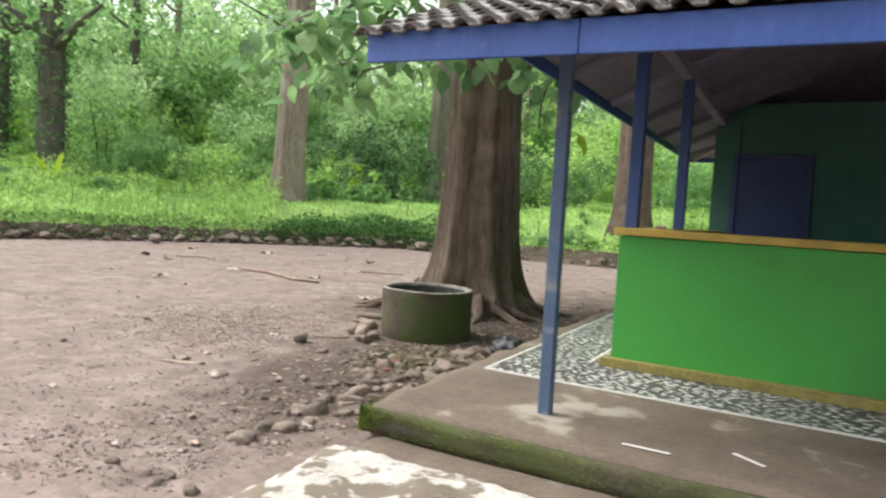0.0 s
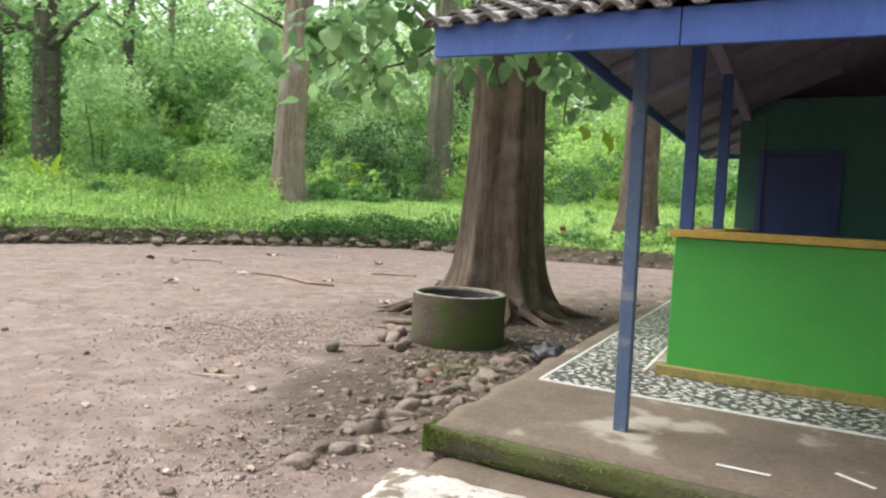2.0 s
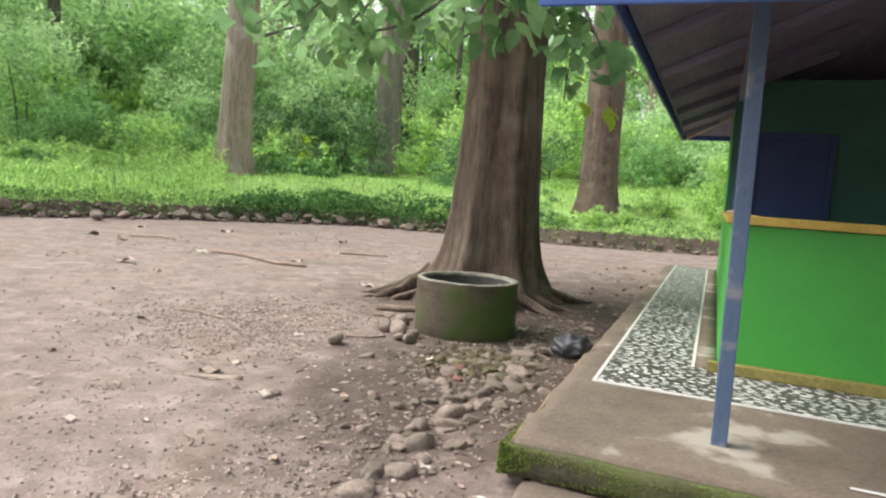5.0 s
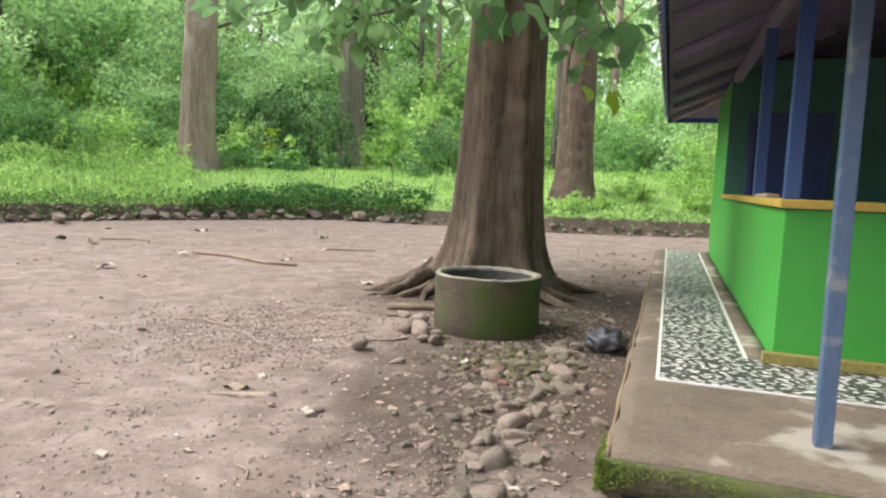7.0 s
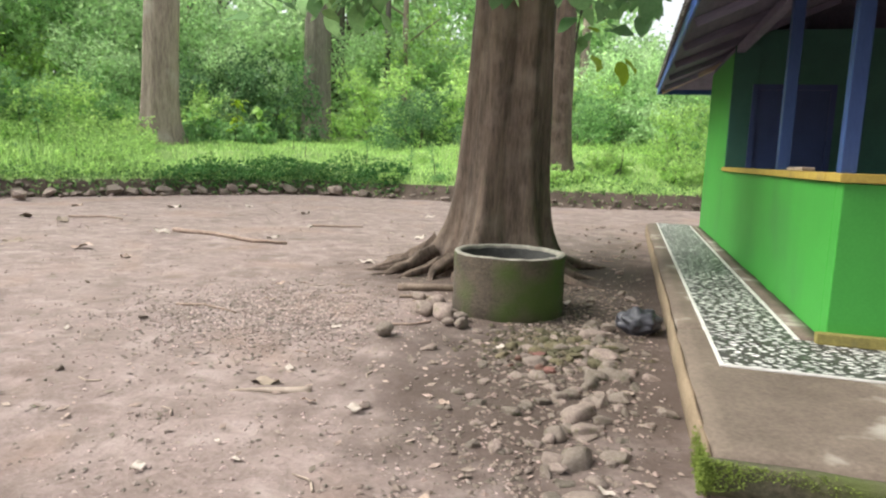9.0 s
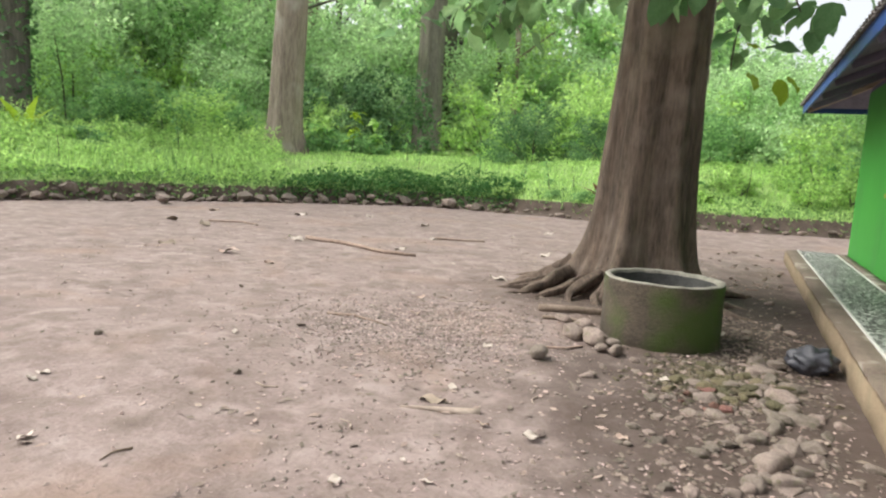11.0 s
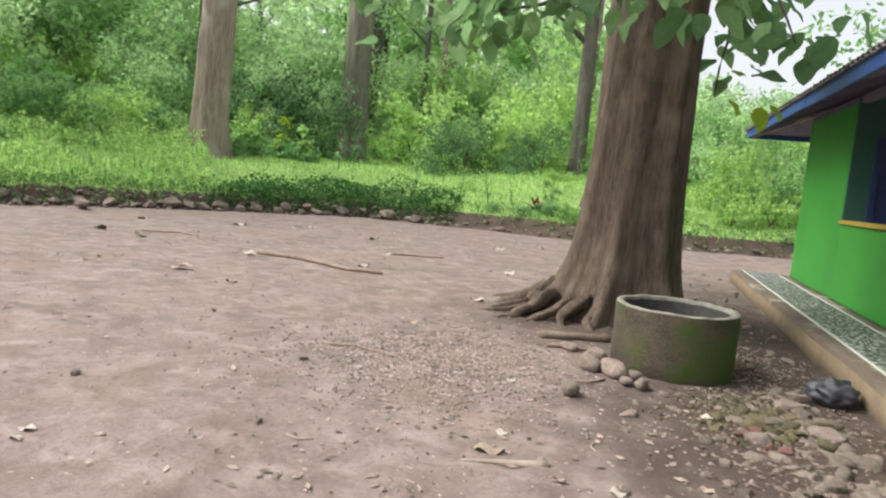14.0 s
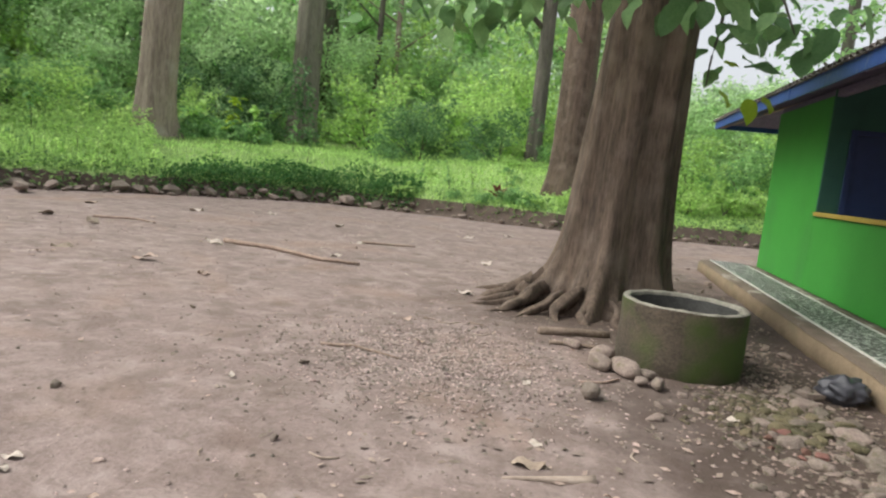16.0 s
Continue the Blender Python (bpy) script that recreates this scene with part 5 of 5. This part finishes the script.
gravel("mossy_rubble", rub[rub[:, 0] < -0.85], 0.010, 0.042, "mossy ochre rubble in front of the ring", 47, MOSS_RUBBLE)
chips = np.stack([rng.uniform(-4.4, -0.9, 1500), rng.uniform(1.0, 9.5, 1500)], 1)
chips = chips[np.hypot(chips[:, 0] + 2.54, chips[:, 1] - 3.02) > 0.9]
gravel("root_litter", chips, 0.004, 0.016, "crumbs and bark chips round the teak roots", 45, GRAVEL_DARK)

bits_r = np.random.default_rng(46)
bx = np.concatenate([bits_r.uniform(-11, -0.9, 1000), bits_r.uniform(-4.2, -0.9, 800)])
by = np.concatenate([bits_r.uniform(-3.4, 11, 1000), bits_r.uniform(-2.2, 4.5, 800)])
bz = terrain(bx, by)
an, ln = bits_r.uniform(0, 6.28, 1800), bits_r.uniform(0.008, 0.04, 1800)
ux, uy = np.cos(an) * ln, np.sin(an) * ln
bv = np.stack([np.stack([bx - ux, by - uy, bz + 0.006], 1), np.stack([bx - uy * 0.4, by + ux * 0.4, bz + 0.012], 1), np.stack([bx + ux, by + uy, bz + 0.009], 1), np.stack([bx + uy * 0.4, by - ux * 0.4, bz + 0.004], 1)], 1).reshape(-1, 3)
bi = np.arange(1800)[:, None] * 4
BITS = material("leaf_bits", (0.14, 0.10, 0.075), (0.36, 0.29, 0.23), 8, 0.8, 0, 40, per_island=0.5)
tagged(new("leaf_bits", quick_mesh("leaf_bits", bv, np.concatenate([bi + [0, 1, 2], bi + [0, 2, 3]]), BITS)), "crumbled dry leaf bits strewn over the yard", "litter", kind="stuff")
leaf_litter = [teak_leaf_mesh("dead_leaf", 0.20, 0.12, DRY_LEAF, -0.10, k) for k in range(3)]
leaf_pale = [teak_leaf_mesh("dead_leaf", 0.20, 0.11, PALE_LEAF, -0.06, k + 5) for k in range(2)]


def dead_leaf(x, y, size=1.0, pale=False):
    pool = leaf_pale if pale else leaf_litter
    ob = new("dead_leaf", pool[int(rng.integers(0, len(pool)))])
    ob.matrix_basis = pose(x, y, ground_z(x, y) + 0.012, rng.uniform(-10, 10), rng.uniform(-18, 18), rng.uniform(0, 360)) @ Matrix.Scale(size, 4)
    tagged(ob, "bleached fallen leaf on the bare earth" if pale else "curled brown fallen leaf on the bare earth", "leaf", group="fallen leaves")


for x, y, s, p in ((-9.92, 7.16, 1.7, True), (-8.45, 1.85, 1.3, False), (-7.5, 1.93, 1.3, False), (-6.46, 1.61, 1.0, False), (-4.1, 5.15, 1.4, True), (-3.88, 2.61, 1.0, True), (-4.86, -2.27, 0.4, True), (-5.9, 4.0, 1.1, True), (-7.4, 3.6, 1.2, True), (-6.1, 5.5, 1.2, True),
                   (-2.9, -1.3, 0.9, False), (-2.33, -1.5, 0.6, True), (-3.0, -1.05, 0.4, True), (-10.8, 4.2, 1.5, False), (-9.6, 3.9, 1.4, False), (-8.9, 8.2, 1.1, True), (-7.2, 7.5, 1.1, True), (-11.5, 6.0, 1.4, False), (-5.0, 8.2, 1.0, True), (-4.2, 9.5, 1.1, True), (-3.1, -0.2, 0.5, True), (-1.9, -0.2, 0.5, True), (-2.6, 1.55, 0.6, True), (-1.65, 1.3, 0.6, True), (-1.1, -2.0, 0.4, True)):
    dead_leaf(x, y, s, p)
for k in range(110):
    x, y = rng.uniform(-10, -0.95), rng.uniform(-2.8, 11)
    if math.hypot(x + 2.54, y - 3.02) > 0.9 and math.hypot(x + 2.04, y - 0.92) > 0.5:
        dead_leaf(x, y, rng.uniform(0.15, 0.45), rng.random() < 0.4)


def stick(line, r0, r1, label, name="stick", mat=TWIG):
    pts = []
    for k in range(11):
        s = k / 10 * (len(line) - 1)
        i = min(int(s), len(line) - 2)
        x = line[i][0] + (line[i + 1][0] - line[i][0]) * (s - i)
        y = line[i][1] + (line[i + 1][1] - line[i][1]) * (s - i)
        j = 0.35 * r0 * noise.noise(Vector((x * 6, y * 6, 0)))
        pts.append((x + j, y + j, ground_z(x, y) + r0 * 0.75))
    tagged(new(name, tube(name, pts, [r0 + (r1 - r0) * k / 10 for k in range(11)], mat, 9, 0.4)), label, "stick", group="fallen sticks")


stick([(-7.5, 3.8), (-6.6, 3.65), (-5.95, 3.35), (-5.45, 3.42)], 0.035, 0.018, "long dry fallen branch on the bare yard")
stick([(-6.16, 5.57), (-5.7, 5.75), (-5.36, 5.82)], 0.022, 0.012, "short dry stick on the bare yard")
stick([(-3.08, -1.50), (-2.95, -1.46), (-2.84, -1.42), (-2.68, -1.36)], 0.006, 0.027, "pale tapering piece of dead wood on the yard", "dead_wood", PALE_WOOD)
stick([(-4.53, -0.03), (-4.3, 0.02), (-3.95, -0.1)], 0.012, 0.007, "thin curved twig on the gravel")
stick([(-3.1, 1.22), (-2.8, 1.38), (-2.52, 1.5)], 0.032, 0.028, "dry broken branch lying by the ring")
stick([(-3.0, 0.95), (-2.8, 1.02), (-2.6, 1.0)], 0.02, 0.015, "dry broken branch lying by the ring")
stick([(-10.2, 4.6), (-9.6, 4.8), (-9.2, 4.7)], 0.02, 0.012, "short dry stick on the bare yard")
stick([(-2.75, 0.05), (-2.6, 0.12), (-2.5, 0.25)], 0.012, 0.008, "thin twig by the stones")

for k in range(34):
    x, y = rng.uniform(-4.6, -0.95), rng.uniform(-2.6, 6.5)
    if math.hypot(x + 2.54, y - 3.02) > 1.0 and math.hypot(x + 2.04, y - 0.92) > 0.62:
        an, L = rng.uniform(0, 6.28), rng.uniform(0.06, 0.2)
        stick([(x, y), (x + L * 0.5 * math.cos(an), y + L * 0.5 * math.sin(an)), (x + L * math.cos(an + 0.4), y + L * math.sin(an + 0.4))], 0.006, 0.003, "thin dry twig on the bare earth", "twig", PALE_WOOD if k % 2 else TWIG)

# crumpled plastic bag beside the platform
bag = bmesh.new()
bmesh.ops.create_icosphere(bag, subdivisions=4, radius=0.132)
for v in bag.verts:
    d = v.co.normalized()
    v.co *= 1 + 0.35 * noise.noise(d * 2.2) + 0.22 * abs(noise.noise(d * 5.5 + Vector((3, 1, 0))))
    v.co.z *= 0.72
    v.co.x *= 1.1
ob = tagged(new("plastic_bag", from_bm("plastic_bag", bag, BAG, True)), "crumpled black plastic bag beside the platform", "bag")
ob.location = (-0.99, 0.60, 0.08)
stone(-1.20, 0.50, 0.14, "pale stone beside the plastic bag", 0.1)
# paint slivers on the cement
for (x, y, L, turn) in ((0.675, -1.705, 0.22, -4), (1.11, -1.545, 0.17, -42)):
    bm = box_bm((-L / 2, -0.010, 0), (L / 2, 0.010, 0.004), 0.001)
    for v in bm.verts:
        v.co.y += 0.012 * math.sin(v.co.x / L * 5)
    ob = tagged(new("plastic_strip", from_bm("plastic_strip", bm, LINOLEUM)), "white plastic strip lying on the cement", "strip")
    ob.matrix_basis = pose(x, y, TOP + 0.004, 0, 0, turn)
# offcut left on the side counter
bm = box_bm((-0.05, -0.13, 0), (0.05, 0.13, 0.028), 0.009)
for v in bm.verts:
    v.co += noise.noise_vector(v.co * 14) * 0.008
ob = tagged(new("wood_offcut", from_bm("wood_offcut", bm, PALE_WOOD)), "small brown wooden offcut lying on the counter", "wood offcut")
ob.matrix_basis = pose(WX + 0.05, 1.25, SLAB, 0, 0, 12)
